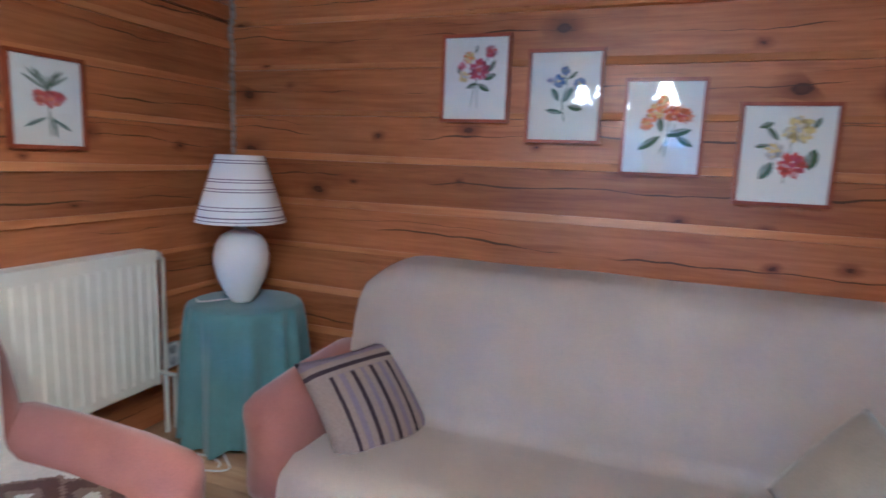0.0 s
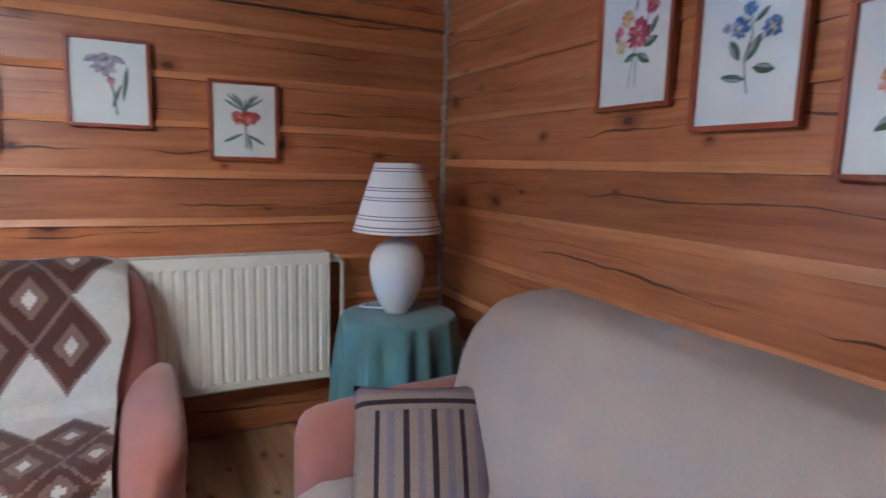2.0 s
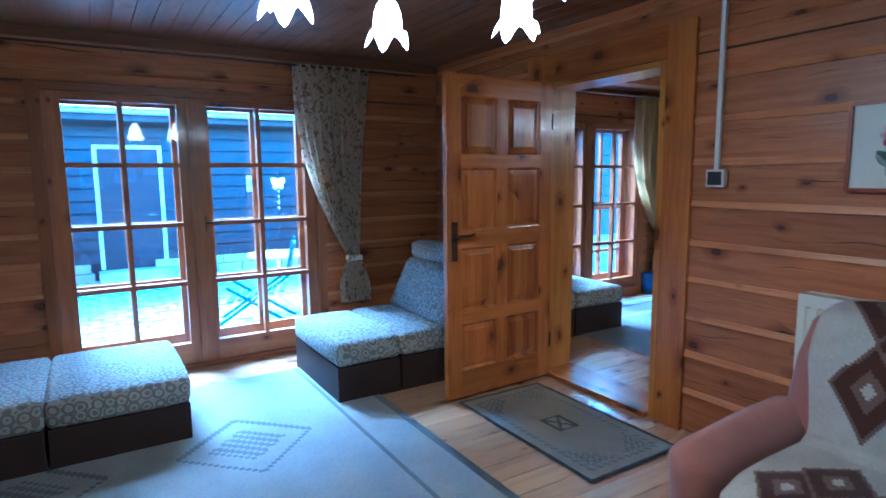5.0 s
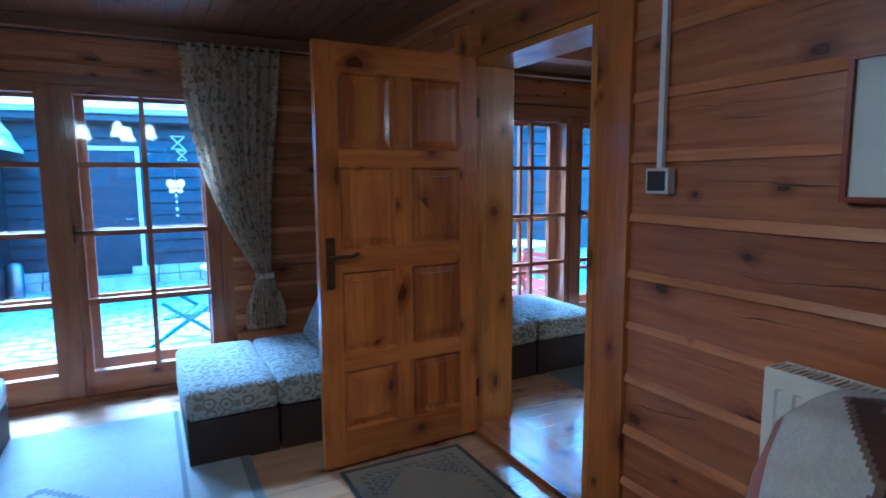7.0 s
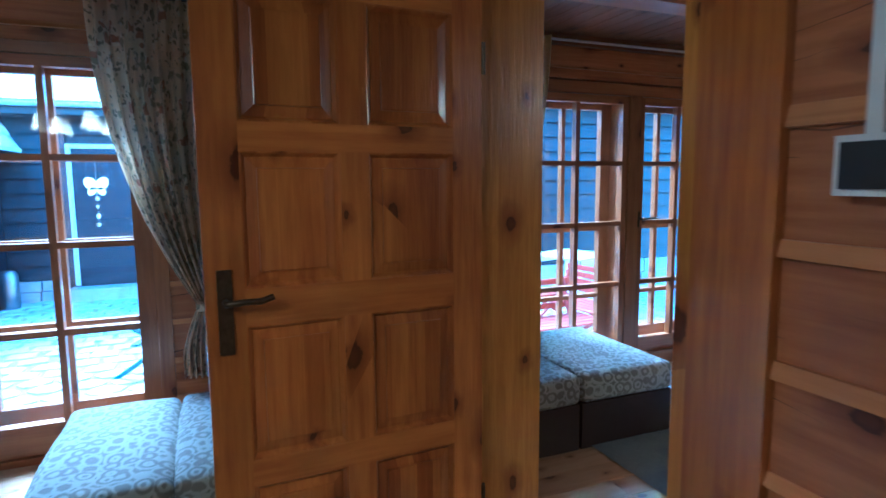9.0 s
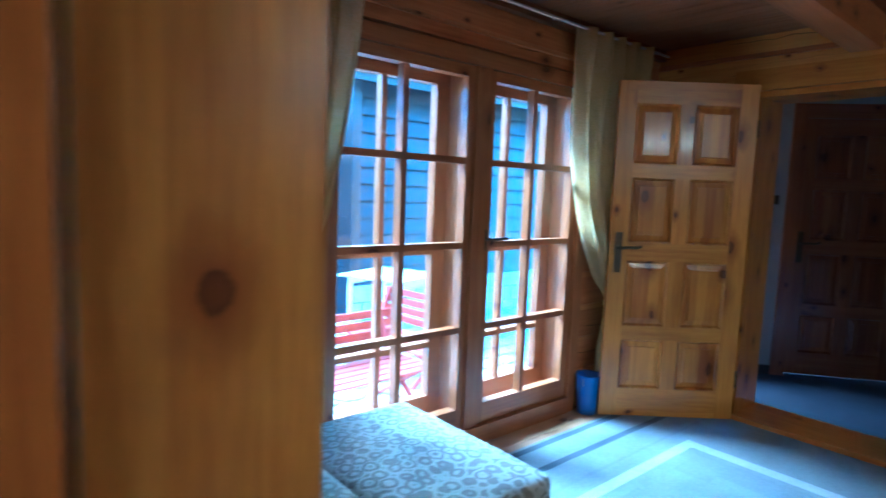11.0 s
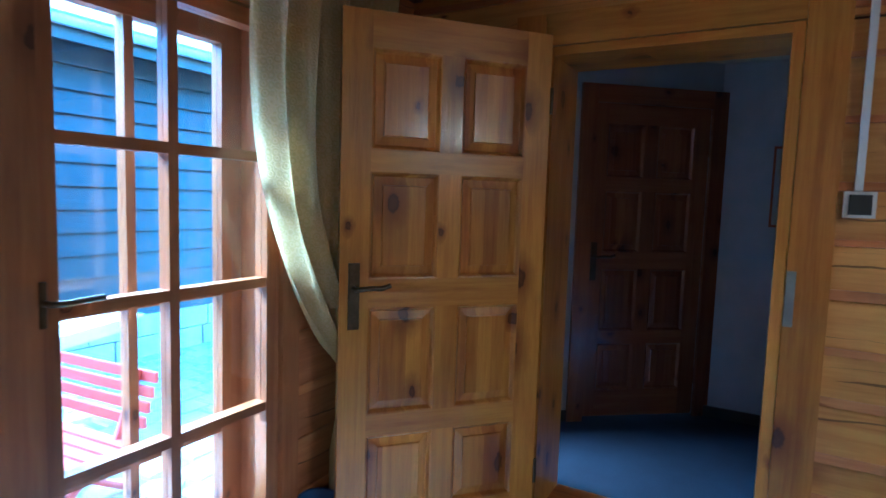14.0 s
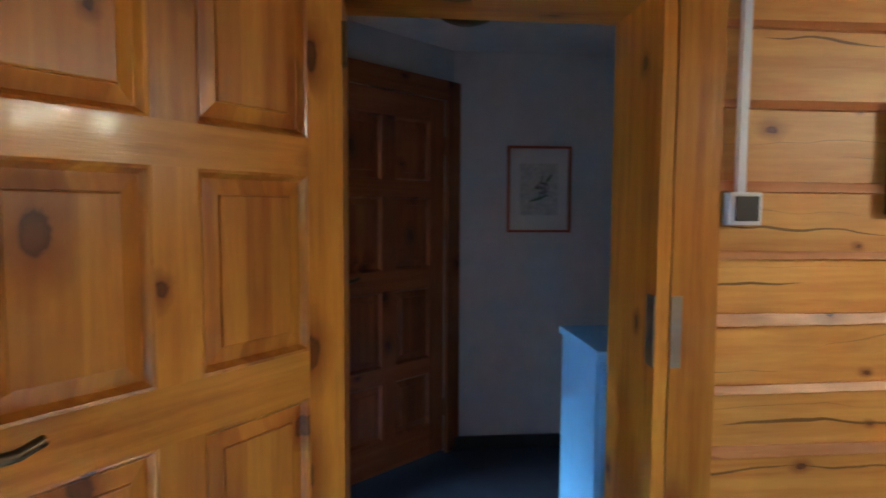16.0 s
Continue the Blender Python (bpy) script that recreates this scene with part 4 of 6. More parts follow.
# round table with cloth, lamp
rt = tagged(empty("side_table"), "round side table under a floor-length teal cloth", "table")
bm = bmesh.new()
segs, rings = 144, []
for r, z, w in ((0.0001, 0.622, 0), (0.14, 0.622, 0), (0.262, 0.622, 0), (0.276, 0.616, 0.05), (0.282, 0.60, 0.15), (0.286, 0.52, 0.5), (0.292, 0.38, 0.85), (0.3, 0.2, 1.0), (0.308, 0.02, 1.15)):
    ring = []
    for k in range(segs):
        a = 2 * math.pi * k / segs
        fold = math.sin(13 * a + 1.2 * math.sin(3 * a)) + 0.4 * math.sin(23 * a + 1)
        rr = r + 0.031 * w * fold
        ring.append(bm.verts.new((rr * math.cos(a), rr * math.sin(a), z + 0.01 * w * math.sin(5 * a) * (z < 0.1))))
    rings.append(ring)
for a, b in zip(rings, rings[1:]):
    for k in range(segs):
        bm.faces.new((a[k], a[(k + 1) % segs], b[(k + 1) % segs], b[k]))
child(new("tablecloth", mesh_of("tablecloth", bm, "teal_cloth", smooth=True)), rt)
lathe("table_top", [(0.0, 0.615), (0.258, 0.615), (0.26, 0.595), (0.0, 0.595)], "table_wood", rt)
for k in range(3):
    a = 2 * math.pi * k / 3
    tube("leg", [(0.1 * math.cos(a), 0.1 * math.sin(a), 0.6), (0.2 * math.cos(a), 0.2 * math.sin(a), 0.0)], 0.018, "table_wood", rt)
rt.location = (0.425, 2.395, 0)
rt.scale = (0.94, 0.94, 1.05)

m, t, b = nodes_of("lampshade")
tc = t.nodes.new("ShaderNodeTexCoord")
sp = t.nodes.new("ShaderNodeSeparateXYZ")
t.links.new(tc.outputs["Object"], sp.inputs[0])
CRE, INK = (0.8, 0.76, 0.72), (0.13, 0.07, 0.11)
lines = []
for z in (0.012, 0.028, 0.062, 0.078, 0.15, 0.163, 0.195, 0.208, 0.285, 0.298):
    lines += [(z / 0.33, INK), ((z + 0.0045) / 0.33, CRE)]
r = t.nodes.new("ShaderNodeValToRGB")
r.color_ramp.interpolation = "CONSTANT"
while len(r.color_ramp.elements) < len(lines) + 1:
    r.color_ramp.elements.new(0.5)
for e, (p, c) in zip(r.color_ramp.elements, [(0.0, CRE)] + lines):
    e.position, e.color = p, (*c, 1)
t.links.new(math_node(t, "DIVIDE", math_node(t, "SUBTRACT", sp.outputs[2], 1.03), 0.33), r.inputs[0])
t.links.new(r.outputs[0], b.inputs["Base Color"])
b.inputs["Roughness"].default_value = 0.85
MATS["lampshade"] = m
lamp = tagged(empty("table_lamp"), "white ceramic table lamp with a striped cream fabric shade", "lamp")
lathe("base", [(0.0, 0.0), (0.055, 0.0), (0.062, 0.012), (0.086, 0.05), (0.118, 0.12), (0.135, 0.19), (0.137, 0.235), (0.126, 0.29), (0.098, 0.335), (0.055, 0.36), (0.03, 0.367), (0.0, 0.367)], "ceramic", lamp, 48).location = (0, 0, 0.624)
lathe("neck", [(0.03, 0.985), (0.027, 1.0), (0.027, 1.03), (0.018, 1.04), (0.018, 1.09), (0.0, 1.09)], "grey_plastic", lamp)
lathe("shade", [(0.2155, 1.032), (0.2185, 1.03), (0.219, 1.034), (0.1165, 1.355), (0.115, 1.357), (0.113, 1.354), (0.2155, 1.032)], "lampshade", lamp, 64)
tube("shade_ring", [(0.0, 0.0, 1.085), (0.11, 0.0, 1.345)], 0.002, "steel", lamp)
tube("shade_ring", [(0.0, 0.0, 1.085), (-0.11, 0.0, 1.345)], 0.002, "steel", lamp)
tube("cord", [(-0.06, -0.03, 0.632), (-0.12, -0.12, 0.63), (-0.16, -0.14, 0.628), (-0.2, -0.1, 0.628)], 0.004, "plastic_white", lamp)
lamp.location = (0.415, 2.385, 0.074)
lamp.scale = (0.92, 0.92, 0.93)

cord = tube("power_cord", [(0.42 + 0.13 * math.cos(a) + 0.05 * a / 6, 2.06 + 0.05 * math.sin(a), 0.006) for a in [0.3 * k for k in range(24)]] + [(0.3, 2.3, 0.006)], 0.004, "plastic_white")
tagged(cord, "white power cord lying coiled on the plank floor", "cord")
sock = tagged(empty("wall_socket"), "white double wall socket beside the radiator", "socket")
box("plate", 0.012, 0.032, 2.29, 2.37, 0.28, 0.40, "plastic_white", sock, bevel=0.004, segs=2)
for z in (0.31, 0.37):
    d_ = lathe("outlet", [(0.0, 0.0), (0.016, 0.0), (0.021, 0.004), (0.023, 0.0035)], "grey_plastic", sock, 20)
    d_.matrix_basis = pose(0.0325, 2.33, z, 0, 90, 0)

# coffee table with runner
ct = tagged(empty("coffee_table"), "low reddish brown wooden coffee table before the sofa", "table")
box("table_top", 1.41, 2.30, 0.745, 1.30, 0.465, 0.5, "table_wood", ct, bevel=0.006, segs=2)
box("apron", 1.47, 2.24, 0.80, 1.245, 0.39, 0.465, "table_wood", ct)
for xx in (1.44, 2.21):
    for yy in (0.775, 1.21):
        box("leg", xx, xx + 0.06, yy, yy + 0.06, 0.0, 0.465, "table_wood", ct, bevel=0.005)
bm = bmesh.new()
nu, nv = 88, 52
grid = [[bm.verts.new((1.425 + 0.86 * i / nu + noise.noise((j * 0.3, i * 0.02, 3)) * 0.004 * (i in (0, nu)), 0.825 + 0.40 * j / nv, 0.5025 + noise.noise((i * 0.1, j * 0.1, 6)) * 0.001)) for j in range(nv + 1)] for i in range(nu + 1)]
for i in range(nu):
    for j in range(nv):
        f = bm.faces.new((grid[i][j], grid[i + 1][j], grid[i + 1][j + 1], grid[i][j + 1]))
        v = (j + 0.5) / nv - 0.5
        ph = ((i + 0.5) % 8) / 8 - 0.5
        d = (ph / 0.4) ** 2 + (v / 0.085) ** 2
        f.material_index = 1 if abs(v) < 0.11 and (d > 0.95 and abs(v) < 0.095 or d < 0.22) else 2 if 0.11 < abs(v) < 0.125 else 0
bmesh.ops.solidify(bm, geom=bm.faces[:], thickness=0.002)
tagged(new("table_runner", mesh_of("table_runner", bm, ["throw_white", "throw_brown", "throw_mid"])), "cream woven table runner with a brown oval band", "table runner")

# ---- botanical prints ----
PIGMENT = {"rose": (0.42, 0.06, 0.11), "pink": (0.62, 0.22, 0.27), "leaf": (0.06, 0.12, 0.05), "leaf_blue": (0.07, 0.15, 0.11), "blue": (0.09, 0.17, 0.42), "orange": (0.68, 0.22, 0.06),
           "yellow": (0.68, 0.55, 0.2), "red": (0.5, 0.07, 0.05), "lilac": (0.36, 0.31, 0.4), "ink": (0.12, 0.11, 0.12), "grey": (0.5, 0.5, 0.47)}
for k, c in list(PIGMENT.items()):
    PIGMENT[k + "_pale"] = tuple(0.55 * v + 0.3 for v in c)
    PIGMENT[k + "_deep"] = tuple(0.55 * v for v in c)
for k, c in PIGMENT.items():
    plain("print_" + k, c, 0.75, var=0.3, scale=45, bumps=0.0)


def blob(bm, cx, cz, rx, rz, turn, mat, depth, n=12, point=0.0):
    """A flat painted petal or leaf in the xz plane."""
    c, s = math.cos(turn), math.sin(turn)
    vs = []
    for k in range(n):
        a = 2 * math.pi * k / n
        px, pz = rx * math.cos(a), rz * math.sin(a) * (1 - point * abs(math.cos(a)) ** 3)
        vs.append(bm.verts.new((cx + c * px - s * pz, depth, cz + s * px + c * pz)))
    bm.faces.new(vs).material_index = mat


def stem(bm, pts, w, mat, depth):
    for (x0, z0), (x1, z1) in zip(pts, pts[1:]):
        d = Vector((x1 - x0, 0, z1 - z0))
        n = Vector((-d.z, 0, d.x)).normalized() * w
        bm.faces.new([bm.verts.new((x, depth, z)) for x, z in ((x0 - n.x, z0 - n.z), (x1 - n.x, z1 - n.z), (x1 + n.x, z1 + n.z), (x0 + n.x, z0 + n.z))]).material_index = mat


def print_picture(w, h, flowers, leaves, stems, m, label, seed, mats=None, mount=False):
    """Framed print, w x h, hung with its back on y = 0, looking along -y; sizes inside are in shares of w and h from the middle."""
    rnd = random.Random(seed)
    p = empty("framed_print")
    fw = 0.014
    for a in ((-w / 2, w / 2, -h / 2, -h / 2 + fw), (-w / 2, w / 2, h / 2 - fw, h / 2)):
        box("frame", a[0], a[1], -0.022, 0.0, a[2], a[3], "frame_wood", p, bevel=0.003)
    for a in ((-w / 2, -w / 2 + fw), (w / 2 - fw, w / 2)):
        box("frame", a[0], a[1], -0.0215, 0.0, -h / 2 + fw, h / 2 - fw, "frame_wood", p, bevel=0.003)
    box("paper", -w / 2 + fw, w / 2 - fw, -0.008, -0.002, -h / 2 + fw, h / 2 - fw, mats or "paper", p, bevel=0)
    names = list(PIGMENT)
    bm = bmesh.new()
    depth = -0.0085
    if mount:
        q = 0.3
        bm.faces.new([bm.verts.new((x * w, depth, z * h)) for x, z in ((-q, -q), (q, -q), (q, q), (-q, q))]).material_index = names.index("grey")
        depth -= 0.0004
    for pts, colr, wd in stems:
        stem(bm, [(x * w, z * h) for x, z in pts], wd, names.index(colr), depth)
    for x, z, rx, rz, a, colr in leaves:
        depth -= 0.00003
        blob(bm, x * w, z * h, rx * w, rz * w * 0.85, radians(a), names.index(colr), depth, 12, 0.7)
        depth -= 0.00003
        ca, sa = math.cos(radians(a)), math.sin(radians(a))
        blob(bm, x * w - sa * rz * w * 0.35, z * h + ca * rz * w * 0.35, rx * w * 0.8, rz * w * 0.28, radians(a), names.index(colr + "_pale"), depth, 10, 0.7)
        stem(bm, [(x * w - ca * rx * w, z * h - sa * rx * w), (x * w + ca * rx * w * 0.8, z * h + sa * rx * w * 0.8)], 0.0006, names.index(colr + "_deep"), depth - 0.00002)
    for x, z, r0, colr, centre in flowers:
        for ring, cnt in ((1.0, 13), (0.78, 11), (0.55, 9), (0.3, 6)):
            for k in range(cnt):
                a = 2 * math.pi * k / cnt + rnd.uniform(-0.3, 0.3)
                depth -= 0.00003
                rr = r0 * w * ring
                sh = rnd.choice((colr, colr, colr, colr + "_pale", colr + "_deep", centre))
                blob(bm, x * w + 0.6 * rr * math.cos(a), z * h + 0.6 * rr * math.sin(a), rr * rnd.uniform(0.22, 0.4), rr * rnd.uniform(0.12, 0.24), a + rnd.uniform(-0.5, 0.5), names.index(sh), depth)
        depth -= 0.00003
        blob(bm, x * w, z * h, 0.18 * r0 * w, 0.18 * r0 * w, 0, names.index(centre), depth)
    depth -= 0.00003
    for x0, x1 in ((-0.22, -0.1), (0.12, 0.25)):
        stem(bm, [(x0 * w, -0.40 * h), (x1 * w, -0.40 * h)], 0.0006, names.index("grey"), depth)
    child(new("picture", mesh_of("picture", bm, ["print_" + k for k in names])), p)
    g = box("glass", -w / 2 + fw, w / 2 - fw, -0.0135, -0.012, -h / 2 + fw, h / 2 - fw, "picture_glass", p, bevel=0)
    g.visible_shadow = False
    p.matrix_world = m
    return tagged(p, label, "picture", "framed botanical prints")


def on_west(y0, y1, z0, z1, tilt=0):
    return (y1 - y0, z1 - z0, pose(0.018, (y0 + y1) / 2, (z0 + z1) / 2, 0, 0, 90))


def on_north(x0, x1, z0, z1):
    return (x1 - x0, z1 - z0, pose((x0 + x1) / 2, 2.802, (z0 + z1) / 2))


w, h, m = on_west(0.557, 0.872, 1.342, 1.704)
print_picture(w, h, [(0.04, 0.1, 0.2, "pink", "rose")], [(0.06, -0.12, 0.16, 0.1, 40, "leaf_blue"), (-0.08, -0.14, 0.14, 0.09, 130, "leaf_blue"), (0.2, 0.24, 0.09, 0.04, 30, "leaf"), (0.0, -0.26, 0.12, 0.07, 85, "leaf_blue"), (0.18, -0.02, 0.1, 0.05, -20, "leaf")],
              [([(0.0, -0.33), (0.0, 0.05), (0.2, 0.24)], "leaf", 0.002)], m, "botanical print of a pink rose in a reddish wood frame", 1)
w, h, m = on_west(1.10, 1.408, 1.452, 1.814)
print_picture(w, h, [(-0.05, 0.2, 0.17, "lilac", "grey"), (0.02, 0.02, 0.06, "red", "lilac")], [(0.19, 0.0, 0.24, 0.035, 82, "leaf"), (-0.2, 0.26, 0.1, 0.05, 30, "lilac"), (0.12, 0.26, 0.1, 0.05, 150, "lilac"), (0.08, -0.15, 0.17, 0.03, 70, "leaf")],
              [([(0.08, -0.36), (0.05, -0.1), (-0.03, 0.15)], "leaf", 0.0035)], m, "botanical print of a pale iris in a reddish wood frame", 2)
w, h, m = on_west(1.63, 1.933, 1.332, 1.684)
print_picture(w, h, [(-0.08, 0.04, 0.12, "red", "orange"), (0.06, 0.03, 0.13, "red", "orange"), (0.16, 0.05, 0.09, "red", "rose")],
              [(-0.16 + 0.035 * k, 0.2 + 0.05 * math.sin(k), 0.16, 0.022, 150 - 13 * k, "leaf") for k in range(10)] + [(-0.16, -0.22, 0.16, 0.03, 25, "leaf_blue"), (0.18, -0.24, 0.15, 0.03, 150, "leaf_blue"), (0.08, -0.27, 0.14, 0.03, 100, "leaf_blue")],
              [([(0.03, -0.36), (0.02, 0.2)], "leaf", 0.003)], m, "botanical print of a red crown imperial in a reddish wood frame", 3)
w, h, m = on_north(1.23, 1.554, 1.525, 1.912)
print_picture(w, h, [(0.04, 0.1, 0.17, "rose", "red"), (0.21, 0.3, 0.1, "rose", "red"), (-0.1, 0.24, 0.1, "yellow", "orange"), (-0.17, 0.02, 0.09, "yellow", "grey"), (-0.2, 0.14, 0.07, "pink", "rose")],
              [(0.2, 0.02, 0.1, 0.05, 20, "leaf"), (0.23, 0.14, 0.1, 0.04, 60, "leaf"), (0.12, -0.1, 0.1, 0.05, -30, "leaf"), (-0.05, -0.08, 0.09, 0.04, 200, "leaf"), (-0.25, 0.1, 0.07, 0.03, 100, "leaf"), (0.0, 0.33, 0.06, 0.02, 80, "leaf")],
              [([(0.03, -0.33), (0.02, 0.0), (0.2, 0.3)], "leaf", 0.0015), ([(-0.06, -0.32), (0.0, 0.0), (-0.12, 0.22)], "leaf", 0.0015)], m, "botanical print of a rose bouquet in a reddish wood frame", 4)
w, h, m = on_north(1.634, 1.957, 1.442, 1.838)
print_picture(w, h, [(0.2, 0.13, 0.1, "blue", "yellow"), (-0.08, 0.16, 0.1, "blue", "yellow"), (0.0, 0.27, 0.07, "blue", "leaf_blue"), (-0.2, 0.17, 0.05, "lilac", "blue")],
              [(-0.12, 0.02, 0.1, 0.05, 120, "leaf_blue"), (0.05, 0.02, 0.12, 0.05, 60, "leaf_blue"), (0.15, -0.12, 0.1, 0.05, -10, "leaf"), (-0.12, -0.16, 0.12, 0.04, 170, "leaf_blue"), (0.1, 0.22, 0.08, 0.03, 40, "leaf")],
              [([(0.02, -0.27), (-0.03, -0.05), (0.03, 0.1), (0.0, 0.28)], "leaf", 0.002), ([(0.02, -0.02), (0.2, 0.13)], "leaf", 0.0015)], m, "botanical print of blue convolvulus in a reddish wood frame", 5)
w, h, m = on_north(2.045, 2.362, 1.318, 1.713)
print_picture(w, h, [(0.1, 0.17, 0.15, "orange", "red"), (-0.1, 0.15, 0.13, "orange", "yellow"), (0.25, 0.12, 0.12, "orange", "red"), (-0.2, 0.03, 0.1, "orange", "yellow"), (0.0, 0.27, 0.1, "orange", "yellow")],
              [(-0.15, -0.16, 0.16, 0.06, 35, "leaf"), (0.2, -0.05, 0.16, 0.06, 15, "leaf"), (0.28, -0.14, 0.12, 0.05, -30, "leaf"), (-0.03, 0.03, 0.1, 0.05, 100, "leaf")],
              [([(0.05, -0.3), (0.08, 0.1)], "leaf", 0.002), ([(-0.02, -0.26), (0.16, 0.04)], "leaf", 0.002)], m, "botanical print of orange flowers in a reddish wood frame", 6)
w, h, m = on_north(2.485, 2.825, 1.224, 1.618)
print_picture(w, h, [(0.08, -0.1, 0.17, "red", "rose"), (0.1, 0.24, 0.18, "yellow", "grey"), (-0.12, 0.03, 0.12, "grey", "yellow")],
              [(-0.18, -0.16, 0.12, 0.07, 60, "leaf_blue"), (0.26, -0.04, 0.12, 0.08, 80, "leaf"), (-0.15, 0.2, 0.1, 0.04, 130, "leaf"), (-0.22, 0.28, 0.08, 0.04, 20, "leaf"), (0.27, 0.3, 0.08, 0.04, 60, "leaf"), (-0.25, 0.08, 0.07, 0.03, 10, "leaf")],
              [([(0.0, -0.28), (0.05, 0.2)], "leaf", 0.002)], m, "botanical print of red and yellow roses in reddish frame", 7)


# ---- switches and cable ducts ----
def switch(x, y0, y1, z0, z1, top):
    s = empty("light_switch")
    box("box", x, x + 0.032, y0, y1, z0, z1, "plastic_white", s, bevel=0.004, segs=2)
    box("rocker", x + 0.0325, x + 0.039, y0 + 0.012, y1 - 0.012, z0 + 0.01, z1 - 0.01, "plastic_dark", s, bevel=0.002)
    box("cable_duct", x, x + 0.018, (y0 + y1) / 2 - 0.016, (y0 + y1) / 2 + 0.006, z1 + 0.001, top, "plastic_white", s, bevel=0.002)
    return tagged(s, "dark rocker switch in a white box under a white cable duct", "switch", "wall switches")


switch(0.012, -0.072, 0.024, 1.352, 1.438, 2.365)
switch(-3.558, -1.12, -1.035, 1.352, 1.436, 2.318)
st = empty("strike_plate")
box("plate", -3.60, -3.552, -1.3035, -1.3005, 0.975, 1.165, "steel", st, bevel=0)
box("lip", -3.5465, -3.5425, -1.2605, -1.232, 0.975, 1.165, "steel", st, bevel=0.001)
tagged(st, "steel strike plate let into the pine door frame", "strike plate")
bm = bmesh.new()
for k in range(60):
    z = 2.36 * k / 60
    c = Vector((0.012 + noise.noise((z * 9, 1, 0)) * 0.01, 2.808 + noise.noise((z * 9, 5, 0)) * 0.01, z + 0.02))
    bmesh.ops.create_icosphere(bm, subdivisions=1, radius=0.02 + 0.006 * noise.noise((z * 14, 2, 2)), matrix=Matrix.Translation(c) @ Matrix.Diagonal((0.8, 0.8, 1.5, 1)))
tagged(new("corner_packing", mesh_of("corner_packing", bm, "moss", smooth=True)), "ragged pale fibre packing in the log corner", kind="structure")


# ---- day beds ----
def upholstery(name, c_dark, c_light, through_light=0.0, scale=17.0):
    m, t, b = nodes_of(name)
    v = coords(t, (1, 1, 1))
    vo = t.nodes.new("ShaderNodeTexVoronoi")
    vo.inputs["Scale"].default_value = scale
    vo.inputs["Randomness"].default_value = 0.45
    t.links.new(v, vo.inputs["Vector"])
    wv = math_node(t, "SINE", math_node(t, "MULTIPLY", math_node(t, "ADD", vo.outputs["Distance"], math_node(t, "MULTIPLY", tex_noise(t, v, 25.0, 2.0), 0.35)), 17.0))
    n2 = tex_noise(t, v, 240.0, 2.0)
    f = math_node(t, "ADD", math_node(t, "MULTIPLY", wv, 0.5), math_node(t, "MULTIPLY", n2, 0.5))
    col = ramp(t, [(0.1, c_dark), (0.45, c_light)], f)
    t.links.new(col, b.inputs["Base Color"])
    b.inputs["Roughness"].default_value = 0.85
    b.inputs["Sheen Weight"].default_value = 0.2
    bump(t, b, f, 0.5, 0.004)
    if through_light:
        tl = t.nodes.new("ShaderNodeBsdfTranslucent")
        t.links.new(col, tl.inputs[0])
        mx = t.nodes.new("ShaderNodeMixShader")
        mx.inputs[0].default_value = through_light
        t.links.new(b.outputs[0], mx.inputs[1])
        t.links.new(tl.outputs[0], mx.inputs[2])
        t.links.new(mx.outputs[0], t.nodes["Material Output"].inputs["Surface"])
    MATS[name] = m


upholstery("scroll_fabric", (0.2, 0.19, 0.16), (0.38, 0.37, 0.33))


def day_bed(parts, x0, y0, y1, top, label, m, back):
    """Folding day bed: a row of block sections along x, each on a dark base; back: a reclined section at the start."""
    d = empty("day_bed")
    x = x0
    for w in parts:
        box("base", x + 0.008, x + w - 0.008, y0 + 0.01, y1 - 0.01, 0.0, top - 0.155, "brown_leatherette", d, bevel=0.012, segs=2)

        def tuft(v, cx=x + w / 2, cy=(y0 + y1) / 2, w=w):
            if v.co.z > top - 0.05:
                for ty in (-0.22, 0.22):
                    q = ((v.co.x - cx) / 0.09) ** 2 + ((v.co.y - cy - ty) / 0.09) ** 2
                    v.co.z -= 0.02 * math.exp(-q)
        soft_box("cushion", x + 0.002, x + w - 0.002, y0, y1, top - 0.155, top, "scroll_fabric", d, 0.035, 0.018, 3, tuft)
        x += w
    if back:
        def recline(v):
            v.co.x -= (v.co.z - top) * 0.5
        soft_box("backrest", x0 + 0.40, x0 + 0.58, y0 + 0.02, y1 - 0.02, top - 0.01, top + 0.38, "scroll_fabric", d, 0.05, 0.02, 2, recline)
        soft_box("headrest", x0 + 0.19, x0 + 0.37, y0 + 0.04, y1 - 0.04, top + 0.37, top + 0.51, "scroll_fabric", d, 0.05, 0.02, 2)
    d.matrix_world = m
    return tagged(d, label, "day bed", "folding day beds")


day_bed((0.47, 0.42, 0.45), 0.15, -2.42, -1.545, 0.385, "folding day bed in grey scroll fabric with raised back", pose(0, 0, 0), True)
day_bed((0.66, 0.66), 2.33, -2.40, -1.53, 0.36, "flat folding day bed in grey scroll fabric, dark base", pose(0, 0, 0), False)
day_bed((0.60, 0.58), -1.43, -2.70, -1.84, 0.395, "flat folding day bed in grey scroll fabric before the window", pose(0, 0, 0), False)


